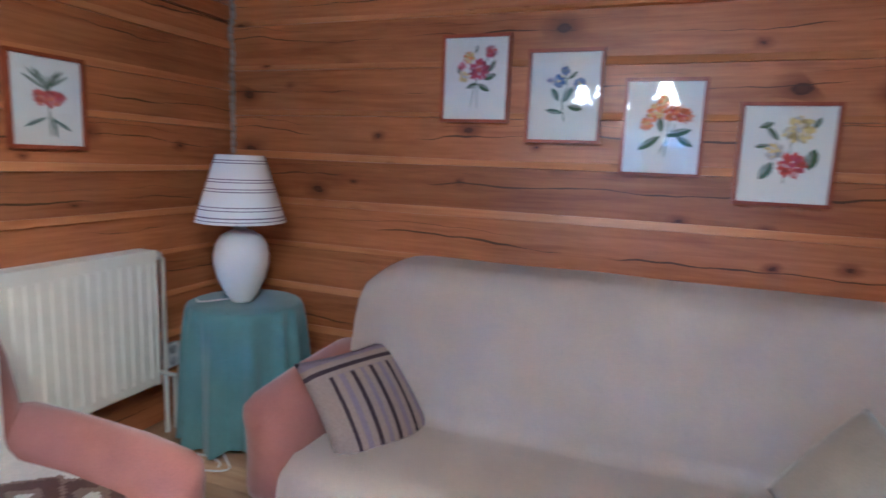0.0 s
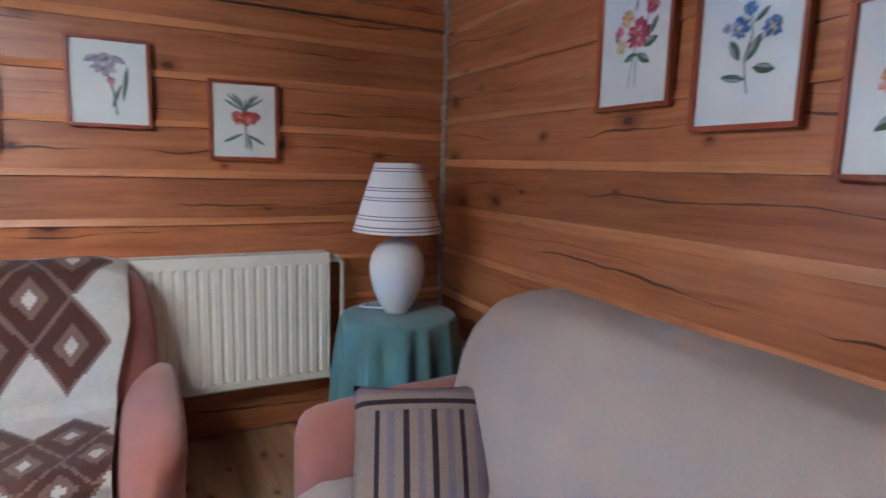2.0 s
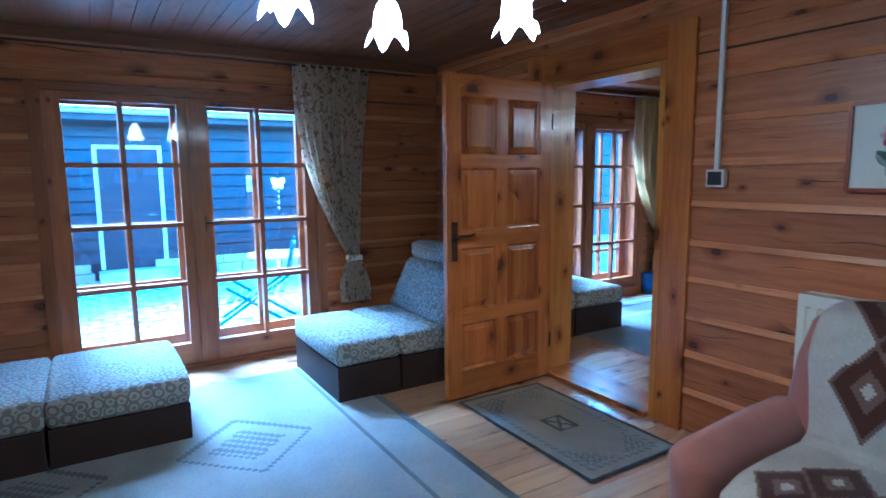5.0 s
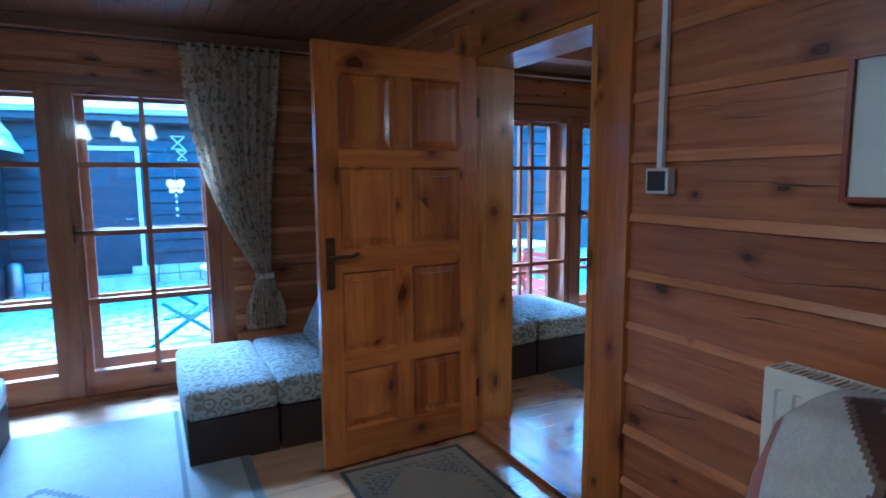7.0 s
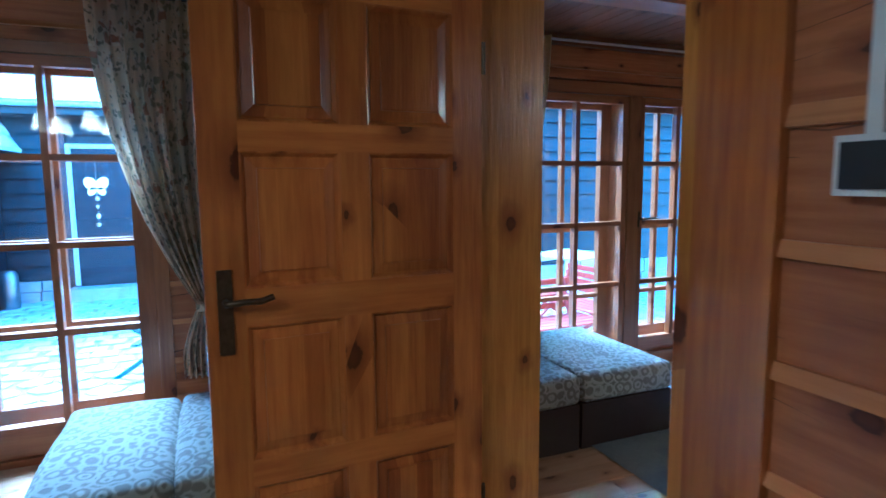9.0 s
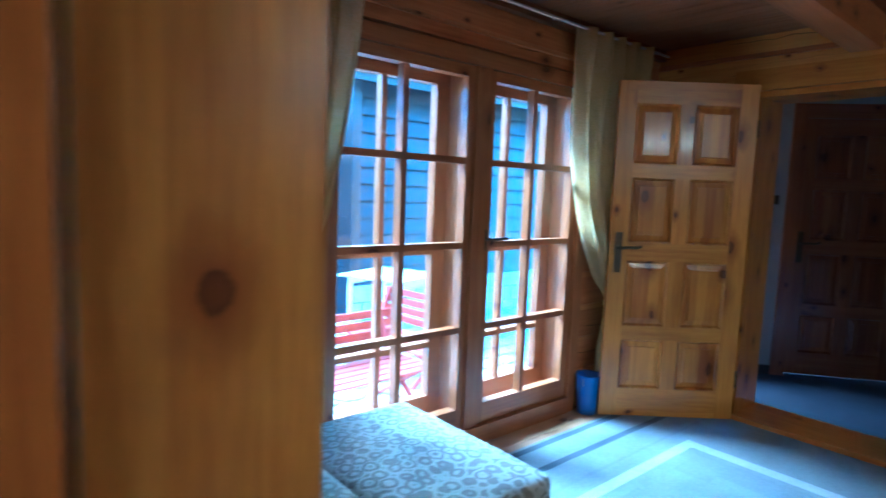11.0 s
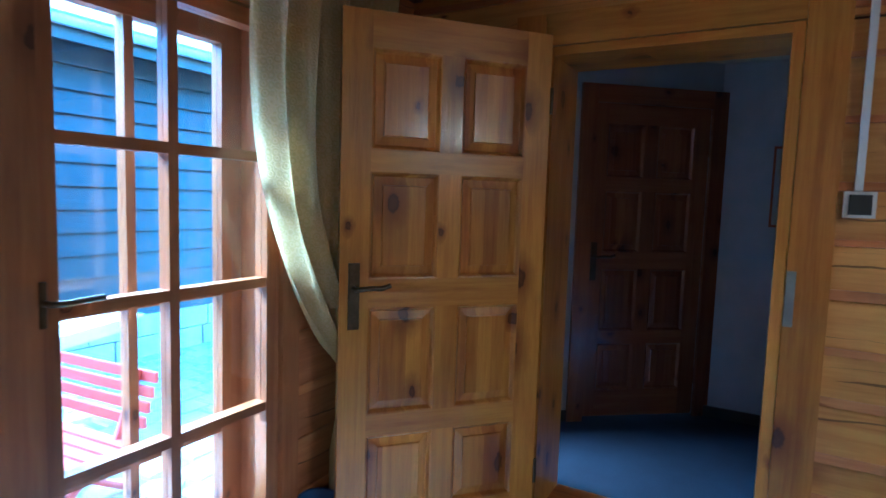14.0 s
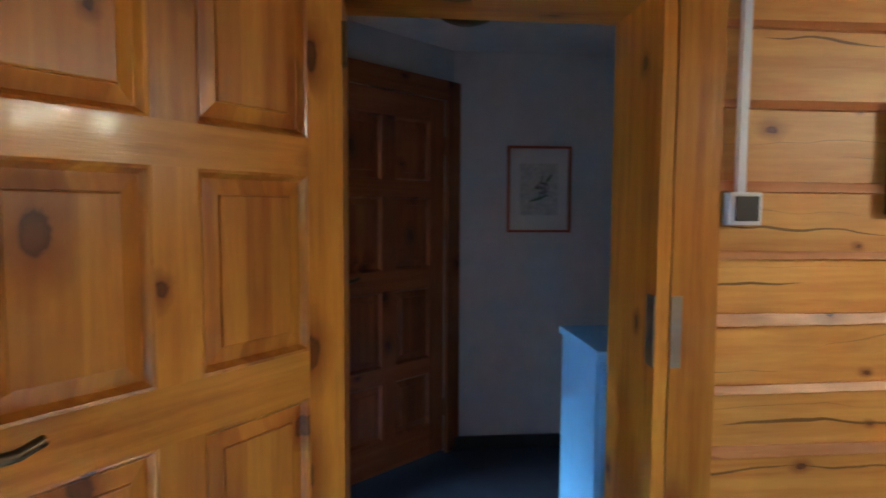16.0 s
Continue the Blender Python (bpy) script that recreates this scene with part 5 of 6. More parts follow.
# ---- curtains ----
def curtain(xa, xb, top, tie_x, tie_z, bottom, y, mat, label, flare=0.24, folds=9, power=2.2):
    """A curtain hung between xa and xb, drawn to a tie and falling free below it."""
    bm = bmesh.new()
    nu, nv = 110, 70
    rows = []
    for j in range(nv + 1):
        z = top + (bottom - top) * j / nv
        if z > tie_z:
            f = (top - z) / (top - tie_z)
            e = f * f * (3 - 2 * f)
            lo = xa + (tie_x - 0.045 - xa) * e ** 0.8 if abs(xa - tie_x) < abs(xb - tie_x) else xa + (tie_x - 0.045 - xa) * f ** power
            hi = xb + (tie_x + 0.045 - xb) * f ** power if abs(xb - tie_x) > abs(xa - tie_x) else xb + (tie_x + 0.045 - xb) * e ** 0.8
        else:
            f = (tie_z - z) / (tie_z - bottom)
            w = 0.045 + (flare / 2 - 0.045) * min(1, f * 1.6) ** 0.7
            lo, hi = tie_x - w, tie_x + w
        row = []
        amp = 0.036 if z > tie_z + 0.1 else 0.026
        for i in range(nu + 1):
            u = i / nu
            x = lo + (hi - lo) * u
            dy = amp * math.sin(2 * math.pi * folds * u + 0.8 * math.sin(3 * z)) + 0.01 * math.sin(2 * math.pi * folds * 2.3 * u)
            dy += 0.04 * max(0.0, 1 - abs(z - tie_z - 0.3) / 0.35) * math.sin(math.pi * u)
            row.append(bm.verts.new((x, y + dy * min(1, (hi - lo) / 0.25), z)))
        rows.append(row)
    for a, b in zip(rows, rows[1:]):
        for k in range(nu):
            bm.faces.new((a[k], a[k + 1], b[k + 1], b[k]))
    bmesh.ops.solidify(bm, geom=bm.faces[:], thickness=0.0025)
    c = empty("curtain")
    child(new("drape", mesh_of("drape", bm, mat, smooth=True)), c)
    bmt = bmesh.new()
    add_box(bmt, tie_x - 0.058, tie_x + 0.058, y - 0.035, y + 0.045, tie_z - 0.018, tie_z + 0.018)
    child(new("tieback", mesh_of("tieback", bmt, mat, bevel=0.014, segs=3)), c)
    return tagged(c, label, "curtain")




def flowered(name, ground, sprigs, through_light):
    """Cream cotton printed with a loose tangle of leaves and small blooms."""
    m, t, b = nodes_of(name)
    v = coords(t)
    warp = t.nodes.new("ShaderNodeVectorMath")
    warp.operation = "ADD"
    nz = t.nodes.new("ShaderNodeTexNoise")
    nz.inputs["Scale"].default_value = 14.0
    t.links.new(v, nz.inputs["Vector"])
    sc = t.nodes.new("ShaderNodeVectorMath")
    sc.operation = "SCALE"
    sc.inputs["Scale"].default_value = 0.09
    t.links.new(nz.outputs["Color"], sc.inputs[0])
    t.links.new(v, warp.inputs[0])
    t.links.new(sc.outputs[0], warp.inputs[1])
    col = ramp(t, [(0.3, tuple(0.86 * c for c in ground)), (0.7, ground)], tex_noise(t, v, 5.0))
    for scale, keep, size, c in sprigs:
        vo = t.nodes.new("ShaderNodeTexVoronoi")
        vo.inputs["Scale"].default_value = scale
        t.links.new(warp.outputs[0], vo.inputs["Vector"])
        sep = t.nodes.new("ShaderNodeSeparateColor")
        t.links.new(vo.outputs["Color"], sep.inputs[0])
        hit = math_node(t, "MULTIPLY", math_node(t, "LESS_THAN", sep.outputs[0], keep), math_node(t, "LESS_THAN", vo.outputs["Distance"], size))
        col = mixc(t, math_node(t, "MULTIPLY", hit, 0.8), col, c)
    t.links.new(col, b.inputs["Base Color"])
    b.inputs["Roughness"].default_value = 0.85
    b.inputs["Sheen Weight"].default_value = 0.2
    bump(t, b, tex_noise(t, v, 240.0, 2.0), 0.3, 0.003)
    tl = t.nodes.new("ShaderNodeBsdfTranslucent")
    t.links.new(col, tl.inputs[0])
    mx = t.nodes.new("ShaderNodeMixShader")
    mx.inputs[0].default_value = through_light
    t.links.new(b.outputs[0], mx.inputs[1])
    t.links.new(tl.outputs[0], mx.inputs[2])
    t.links.new(mx.outputs[0], t.nodes["Material Output"].inputs["Surface"])
    MATS[name] = m


flowered("print_curtain_fabric", (0.84, 0.68, 0.46), [(19.0, 0.5, 0.4, (0.30, 0.27, 0.17)), (14.0, 0.3, 0.36, (0.42, 0.17, 0.10)), (34.0, 0.45, 0.34, (0.19, 0.16, 0.11)), (26.0, 0.2, 0.33, (0.86, 0.78, 0.62))], 0.32)
upholstery("gold_satin", (0.76, 0.61, 0.30), (0.82, 0.67, 0.37), 0.55, 40.0)
curtain(0.74, 1.355, 2.264, 0.90, 0.755, 0.39, -2.64, "print_curtain_fabric", "grey-beige flowered curtain tied back beside the glazed doors", 0.26)
curtain(-3.27, -2.53, 2.274, -3.05, 0.68, 0.22, -2.70, "gold_satin", "olive gold satin curtain tied back at the window", 0.24, 5, 3.4)
curtain(-1.16, -0.52, 2.274, -0.80, 0.80, 0.42, -2.70, "gold_satin", "olive gold satin curtain tied back at the window", 0.36, 6)


def curtain_rail(x0, x1, y, z, mat, label):
    r_ = empty("curtain_rail")
    tube("rod", [(x0, y, z), (x1, y, z)], 0.008, mat, r_)
    for k in range(4):
        x = x0 + 0.1 + (x1 - x0 - 0.2) * k / 3
        tube("bracket", [(x, y, z + 0.006), (x, y - 0.05, z + 0.012), (x, -2.798, z + 0.012)], 0.006, mat, r_)
    return tagged(r_, label, "curtain rail")


curtain_rail(-3.5, -0.25, -2.70, 2.262, "plastic_white", "thin white curtain rail below the ceiling")
curtain_rail(0.3, 3.6, -2.64, 2.25, "plastic_dark", "thin dark curtain rail below the ceiling")
kn = tagged(lathe("wall_peg", [(0.0, 0.06), (0.018, 0.055), (0.026, 0.035), (0.018, 0.015), (0.01, 0.01), (0.01, 0.0)], "plastic_white", None, 20), "round white peg on the dark log wall", "peg")
kn.matrix_world = pose(-0.225, -2.1, 0.93, 0, -90, 0)


# ---- rugs ----
def rug(name, x0, x1, y0, y1, bands, mats, label, z=0.001, th=0.008, cell=0.02):
    """A woven rug; bands(x, y) picks the yarn of each small cell."""
    bm = bmesh.new()
    nx, ny = max(2, round((x1 - x0) / cell)), max(2, round((y1 - y0) / cell))
    g = [[bm.verts.new((x0 + (x1 - x0) * i / nx, y0 + (y1 - y0) * j / ny, z + th + noise.noise((i * 0.15, j * 0.15, x0)) * 0.0015)) for j in range(ny + 1)] for i in range(nx + 1)]
    for i in range(nx):
        for j in range(ny):
            f = bm.faces.new((g[i][j], g[i + 1][j], g[i + 1][j + 1], g[i][j + 1]))
            f.material_index = bands(x0 + (x1 - x0) * (i + 0.5) / nx, y0 + (y1 - y0) * (j + 0.5) / ny)
    bmesh.ops.solidify(bm, geom=bm.faces[:], thickness=th)
    return tagged(new(name, mesh_of(name, bm, mats)), label, "rug")


fabric("rug_beige", (0.5, 0.45, 0.35), weave=500, var=0.1)
fabric("rug_navy", (0.10, 0.11, 0.13), weave=500, var=0.1)
fabric("rug_grey", (0.30, 0.31, 0.31), weave=300, var=0.14)
fabric("rug_pale", (0.56, 0.56, 0.54), weave=300, var=0.1)
fabric("rug_slate", (0.27, 0.28, 0.29), weave=300, var=0.12)


def mat_bands(x, y):
    dx, dy = min(x - 0.2, 0.85 - x), min(y + 1.16, -0.03 - y)
    d = min(dx, dy)
    if d < 0.03:
        return 1
    if 0.08 < d < 0.1:
        return 2 if int((x + y) * 40) % 2 else 0
    cx, cy = x - 0.525, y + 0.595
    if abs(cx) < 0.07 and abs(cy) < 0.09 and (max(abs(cx) / 0.07, abs(cy) / 0.09) > 0.8 or abs(abs(cx) - abs(cy) * 0.7) < 0.012):
        return 1
    if d > 0.11 and dx + dy < 0.42 and int(x * 50) % 2 == int(y * 50) % 2:
        return 2
    return 0


rug("door_mat", 0.2, 0.85, -1.16, -0.03, mat_bands, ["rug_beige", "rug_navy", "rug_slate"], "beige patterned mat with a dark border at the doorway", cell=0.0125, z=0.0)


def carpet_bands(x, y):
    for cx, cy in ((2.1, -1.30), (3.1, -1.30), (2.1, -0.2), (3.1, -0.2)):
        d = abs(x - cx) / 0.36 + abs(y - cy) / 0.36
        if d < 1:
            return 1 if d > 0.9 else 2 if d < 0.55 and (int(x * 40) + int(y * 40)) % 3 else 0
    dx = x - 1.2
    if dx < 0.04 or 0.30 < dx < 0.32:
        return 1
    if 0.14 < dx < 0.16 and int(y * 12) % 3 == 0:
        return 1
    return 0


rug("carpet", 1.2, 3.9, -2.36, 0.55, carpet_bands, ["rug_pale", "rug_slate", "rug_grey"], "large pale grey carpet with faint diamond motifs", cell=0.025, z=0.0)


def carpet2_bands(x, y):
    for lo, hi, k in ((-2.58, -2.545, 1), (-2.49, -2.47, 2), (-2.40, -2.36, 1), (-2.22, -2.20, 2)):
        if lo < y < hi:
            return k
    d = min(x + 2.98, y + 2.13)
    if 0 < d < 0.07:
        return 3
    if 0.12 < d < 0.3 and int(x * 3.1) % 2 == 0 and y > -2.0:
        return 2
    if d > 0.45 and int((x * 1.3 + 7) * 2) % 2 == int((y + 5) * 2) % 2:
        return 2
    return 0


rug("carpet", -3.5, -0.9, -2.6, 0.6, carpet2_bands, ["rug_grey", "rug_navy", "rug_slate", "rug_pale"], "blue-grey carpet with striped edges and a pale inner border", cell=0.02, z=0.0)

# ---- second room things ----
dt = tagged(empty("dining_table"), "dining table under a flecked cream cloth and a satin cloth", "table")
upholstery("flecked_cloth", (0.36, 0.29, 0.18), (0.62, 0.55, 0.42))
plain("satin_cloth", (0.55, 0.57, 0.6), 0.35, var=0.08, bumps=0.1)
box("table_top", -2.34, -1.52, -0.82, 0.5, 0.715, 0.74, "table_wood", dt)
for xx in (-2.28, -1.64):
    for yy in (-0.74, 0.38):
        box("leg", xx, xx + 0.06, yy, yy + 0.06, 0.0, 0.715, "table_wood", dt)
bm = bmesh.new()
rings = []
for off, z, w in ((-0.3, 0.746, 0), (-0.006, 0.746, 0), (0.006, 0.738, 0.1), (0.012, 0.69, 0.4), (0.022, 0.6, 0.8), (0.035, 0.5, 1.2)):
    ring = []
    x0_, x1_, y0_, y1_ = -2.34 - off, -1.52 + off, -0.82 - off, 0.5 + off
    per = []
    for k in range(40):
        per.append((x0_ + (x1_ - x0_) * k / 40, y0_, 0, -1))
    for k in range(60):
        per.append((x1_, y0_ + (y1_ - y0_) * k / 60, 1, 0))
    for k in range(40):
        per.append((x1_ - (x1_ - x0_) * k / 40, y1_, 0, 1))
    for k in range(60):
        per.append((x0_, y1_ - (y1_ - y0_) * k / 60, -1, 0))
    for i, (px, py, nx_, ny_) in enumerate(per):
        a = 0.016 * w * math.sin(i * 0.55 + math.sin(i * 0.2))
        ring.append(bm.verts.new((px + nx_ * a, py + ny_ * a, z)))
    rings.append(ring)
for a, b in zip(rings, rings[1:]):
    for k in range(len(a)):
        bm.faces.new((a[k], a[(k + 1) % len(a)], b[(k + 1) % len(a)], b[k]))
bm.faces.new(rings[0])
child(new("satin_cloth", mesh_of("satin_cloth", bm, "satin_cloth", smooth=True)), dt)
box("table_cover", -2.3, -1.56, -0.78, 0.46, 0.7475, 0.7505, "flecked_cloth", dt, bevel=0.001)


def chair(m, label):
    c = empty("dining_chair")
    for sx in (-0.2, 0.17):
        for sy in (-0.2, 0.17):
            box("leg", sx, sx + 0.035, sy, sy + 0.035, 0.0, 0.44 if sx > 0 else 0.86, "pine_z", c, bevel=0.005)
    box("seat", -0.2, 0.22, -0.21, 0.215, 0.44, 0.465, "pine_x", c, bevel=0.008, segs=2)
    for z in (0.6, 0.7, 0.80):
        box("slat", -0.195, -0.175, -0.165, 0.17, z, z + 0.055, "pine_y", c, bevel=0.005)
    for sy in (-0.19, 0.18):
        box("stretcher", -0.165, 0.17, sy, sy + 0.02, 0.2, 0.23, "pine_x", c)
    c.matrix_world = m
    return tagged(c, label, "chair")


chair(pose(-2.72, -0.52, 0, 0, 0, 0), "honey pine dining chair pushed to the table")
pl = tagged(empty("wall_plaque"), "dark carved wooden plaque on the log wall", "plaque")
box("board", -3.556, -3.535, -0.665, -0.42, 1.38, 1.66, "plastic_dark", pl, bevel=0.012, segs=2)
box("ledge", -3.556, -3.515, -0.66, -0.425, 1.66, 1.68, "plastic_dark", pl, bevel=0.004)
plain("blue_plastic", (0.06, 0.14, 0.42), 0.4, var=0.1, bumps=0.0)
bk = tagged(empty("bucket"), "blue plastic bucket on the floor under the curtain", "bucket")
lathe("body", [(0.0, 0.004), (0.10, 0.0), (0.105, 0.004), (0.135, 0.25), (0.142, 0.255), (0.138, 0.262), (0.128, 0.25), (0.098, 0.012), (0.0, 0.012)], "blue_plastic", bk)
tube("bail", [(0.136 * math.cos(a), 0.03, 0.245 - 0.12 * math.sin(a)) for a in [math.pi * k / 16 for k in range(17)]], 0.003, "steel", bk)
bk.location = (-2.86, -2.715, 0)
bk.scale = (0.55, 0.55, 0.95)

# ---- hall things ----
plain("pale_blue_paint", (0.30, 0.52, 0.80), 0.5, var=0.05, bumps=0.05)
cab = tagged(empty("cabinet"), "low pale blue cabinet standing in the hall", "cabinet")
box("body", -4.51, -4.10, -1.25, -0.60, 0.06, 0.86, "pale_blue_paint", cab, bevel=0.004)
box("top", -4.51, -4.05, -1.265, -0.58, 0.862, 0.892, "pale_blue_paint", cab, bevel=0.006, segs=2)
box("plinth", -4.47, -4.11, -1.23, -0.62, 0.0, 0.06, "plastic_dark", cab)
for ya, yb in ((-1.245, -0.93), (-0.925, -0.605)):
    box("door", -4.068, -4.052, ya, yb, 0.075, 0.85, "pale_blue_paint", cab, bevel=0.003)
w, h = 0.37, 0.49
plain("aged_paper", (0.62, 0.6, 0.57), 0.7, var=0.05, bumps=0.0)
pic = print_picture(w, h, [(0.06, 0.02, 0.13, "lilac", "leaf")], [(0.0, -0.1, 0.16, 0.03, 20, "leaf"), (0.14, 0.12, 0.12, 0.03, 50, "leaf")], [([(0.0, -0.12), (0.05, 0.16)], "leaf", 0.003)],
                    pose(-5.366, -1.14, 1.505, 0, 0, 90), "small mounted flower print in a dark frame", 9, "aged_paper", True)
tagged(box("baseboard", -5.368, -5.35, -1.62, 1.38, 0.001, 0.07, "plastic_dark", bevel=0.004), "dark skirting board of the hall", kind="structure")
sk = box("baseboard", 0.952, 1.98, 0.002, 0.018, 0.001, 0.07, "plastic_dark", bevel=0.004)
sk.matrix_world = DIAG
tagged(sk, "dark skirting board of the hall", kind="structure")
hs = box("hall_switch", 1.0, 1.06, 0.002, 0.016, 1.33, 1.40, "plastic_dark", bevel=0.004)
hs.matrix_world = DIAG
tagged(hs, "small dark switch on the white hall wall", "switch")
hl = lathe("ceiling_lamp", [(0.0, -0.09), (0.06, -0.085), (0.11, -0.065), (0.14, -0.03), (0.145, 0.0), (0.0, 0.0)], "bronze", None, 32)
hl.location = (-4.62, -1.66, 2.27)
tagged(hl, "unlit dark dome lamp on the hall ceiling", "lamp")

# ---- courtyard ----
GZ = -0.24
tagged(box("ground", -60, 60, -90, 6, GZ - 0.3, GZ - 0.03, "grass", bevel=0), "ground round the house", kind="structure")
pv = tagged(box("pavement", -12, 12, -8.9, -3.06, GZ - 0.025, GZ - 0.006, "paving_joint", bevel=0), "courtyard of pale grey paving stones", kind="structure")
rnd = random.Random(21)
setts = []
for k in range(6):
    bm = bmesh.new()
    n = 7
    ring = []
    for i in range(n):
        a = 2 * math.pi * i / n
        rr = 0.115 * rnd.uniform(0.85, 1.1)
        ring.append((rr * math.cos(a) * 1.25, rr * math.sin(a)))
    lo = [bm.verts.new((x, y, -0.02)) for x, y in ring]
    mi = [bm.verts.new((x * 0.97, y * 0.97, 0.006)) for x, y in ring]
    hi = [bm.verts.new((x * 0.85, y * 0.85, 0.012)) for x, y in ring]
    for a, b in ((lo, mi), (mi, hi)):
        for i in range(n):
            bm.faces.new((a[i], a[(i + 1) % n], b[(i + 1) % n], b[i]))
    bm.faces.new(hi)
    setts.append(mesh_of("paving_stone", bm, "pavement_stone"))
far = bmesh.new()
count = 0
j = 0
y = -3.2
while y > -8.85:
    x = -8 + (0.14 if j % 2 else 0)
    while x < 6:
        px, py, a = x + rnd.uniform(-0.02, 0.02), y + rnd.uniform(-0.015, 0.015), rnd.uniform(-0.2, 0.2)
        if count < 280 and -5.2 < py and -3.2 < px < 3.2:
            s = child(new("paving_stone", setts[count % 6]), pv)
            s.location, s.rotation_euler = (px, py, GZ), (0, 0, a)
            count += 1
        else:
            c, sn = math.cos(a), math.sin(a)
            hx, hy = 0.125, 0.1
            q = [(px + c * u - sn * v, py + sn * u + c * v) for u, v in ((-hx, -hy), (hx, -hy), (hx, hy), (-hx, hy))]
            b0 = [far.verts.new((u, v, GZ - 0.012)) for u, v in q]
            b1 = [far.verts.new((px + (u - px) * 0.9, py + (v - py) * 0.9, GZ + 0.01 + rnd.uniform(-0.003, 0.003))) for u, v in q]
            for i in range(4):
                far.faces.new((b0[i], b0[(i + 1) % 4], b1[(i + 1) % 4], b1[i]))
            far.faces.new(b1)
        x += 0.285
    y -= 0.225
    j += 1
fo = child(new("paving", mesh_of("paving", far, "pavement_stone")), pv)
tagged(fo, kind="stuff")
for xa, xb in ((0.9, 3.2), (-3.0, -0.85)):
    tagged(box("doorstep", xa, xb, -3.62, -3.062, GZ - 0.02, -0.06 if xa > 0 else -0.1, "foundation_stone", bevel=0.015, segs=2), "pale stone step before the window", kind="structure")


def barn(x0, x1, y, yb, z0, zt, label, door=None, base_h=0.30):
    """A boarded black outbuilding with its long side on y; lapped boards, stone base, metal eave."""
    h = empty("outbuilding")
    box("wall_core", x0, x1, yb, y - 0.03, z0, zt, "black_plank", h, bevel=0)
    z = z0 + base_h
    d0, d1, dt_ = door if door else (0, 0, 0)
    while z < zt:
        ht = min(0.2, zt - z)
        for a, b in ([(x0, d0 - 0.06), (d1 + 0.06, x1)] if door and z < dt_ + 0.05 else [(x0, x1)]):
            bm = bmesh.new()
            pts = [(y - 0.03, z + 0.012), (y + 0.05, z), (y + 0.046, z + 0.02), (y + 0.004, z + ht + 0.01), (y - 0.03, z + ht + 0.01)]
            va = [bm.verts.new((a, p, q)) for p, q in pts]
            vb = [bm.verts.new((b, p, q)) for p, q in pts]
            for k in range(5):
                bm.faces.new((va[k], va[(k + 1) % 5], vb[(k + 1) % 5], vb[k]))
            bm.faces.new(va)
            bm.faces.new(vb)
            child(new("board", mesh_of("board", bm, "black_plank")), h)
        z += 0.2
    if not door:
        z = z0 + base_h
        while z < zt:
            bm = bmesh.new()
            add_box(bm, x1 - 0.02, x1 + 0.03, yb, y - 0.035, z + 0.008, min(z + 0.2, zt))
            child(new("board", mesh_of("board", bm, "black_plank", bevel=0.008, segs=1)), h)
            z += 0.2
        box("corner_board", x1 - 0.06, x1 + 0.045, y - 0.03, y + 0.065, z0 + base_h, zt, "black_plank", h)
    r2 = random.Random(int(x0 * 10) + 50)
    zz = z0
    for row in range(2):
        x = x0
        while x < x1:
            wd = r2.uniform(0.25, 0.5)
            if not (door and d0 - 0.1 < x < d1):
                bm = bmesh.new()
                add_box(bm, x + 0.008, min(x + wd, x1) - 0.008, y - 0.03, y + 0.05 + r2.uniform(0, 0.02), zz + 0.006, zz + base_h / 2 - 0.006)
                child(new("foundation_stone", mesh_of("foundation_stone", bm, "foundation_stone", bevel=0.02, segs=1)), h)
            x += wd
        zz += base_h / 2
    if door:
        box("door", d0, d1, y - 0.02, y + 0.01, z0 + 0.2, dt_, "dark_door", h, bevel=0.004)
        for a, b in ((d0 - 0.06, d0 - 0.002), (d1 + 0.002, d1 + 0.06)):
            box("door_trim", a, b, y, y + 0.045, z0 + 0.2, dt_ + 0.06, "white_paint", h)
        box("door_trim", d0, d1, y, y + 0.045, dt_ + 0.002, dt_ + 0.06, "white_paint", h)
        tube("door_handle", [(d0 + 0.08, y + 0.01, z0 + 1.05), (d0 + 0.08, y + 0.05, z0 + 1.05), (d0 + 0.19, y + 0.05, z0 + 1.05)], 0.01, "grey_plastic", h)
        box("doorstep", d0 - 0.1, d1 + 0.1, y, y + 0.3, z0, z0 + 0.18, "foundation_stone", h, bevel=0.012)
    bm = bmesh.new()
    for k in range(int((x1 - x0 + 0.8) / 0.4)):
        xa = x0 - 0.4 + 0.4 * k
        v = [bm.verts.new(p) for p in ((xa, y + 0.5, zt + 0.02), (xa + 0.385, y + 0.5, zt + 0.02), (xa + 0.385, yb, zt + 3.6), (xa, yb, zt + 3.6))]
        u = [bm.verts.new((p.co.x, p.co.y, p.co.z + 0.03)) for p in v]
        for a in range(4):
            bm.faces.new((v[a], v[(a + 1) % 4], u[(a + 1) % 4], u[a]))
        bm.faces.new(v)
        bm.faces.new(u)
    child(new("roof", mesh_of("roof", bm, "metal_roof")), h)
    tube("gutter", [(x0 - 0.4, y + 0.53, zt + 0.0), (x1 + 0.4, y + 0.53, zt + 0.0)], 0.055, "metal_roof", h)
    box("fascia", x0 - 0.4, x1 + 0.4, y + 0.42, y + 0.455, zt - 0.14, zt + 0.01, "black_plank", h)
    return tagged(h, label, "outbuilding")


barn(-3.4, 7.5, -8.9, -12.4, GZ, 2.42, "black boarded outbuilding with a stone base and metal roof", (1.70, 2.56, 1.87))
barn(-11.0, -3.45, -6.5, -12.0, GZ, 2.62, "black boarded shed with a stone base and metal roof", None, 0.42)


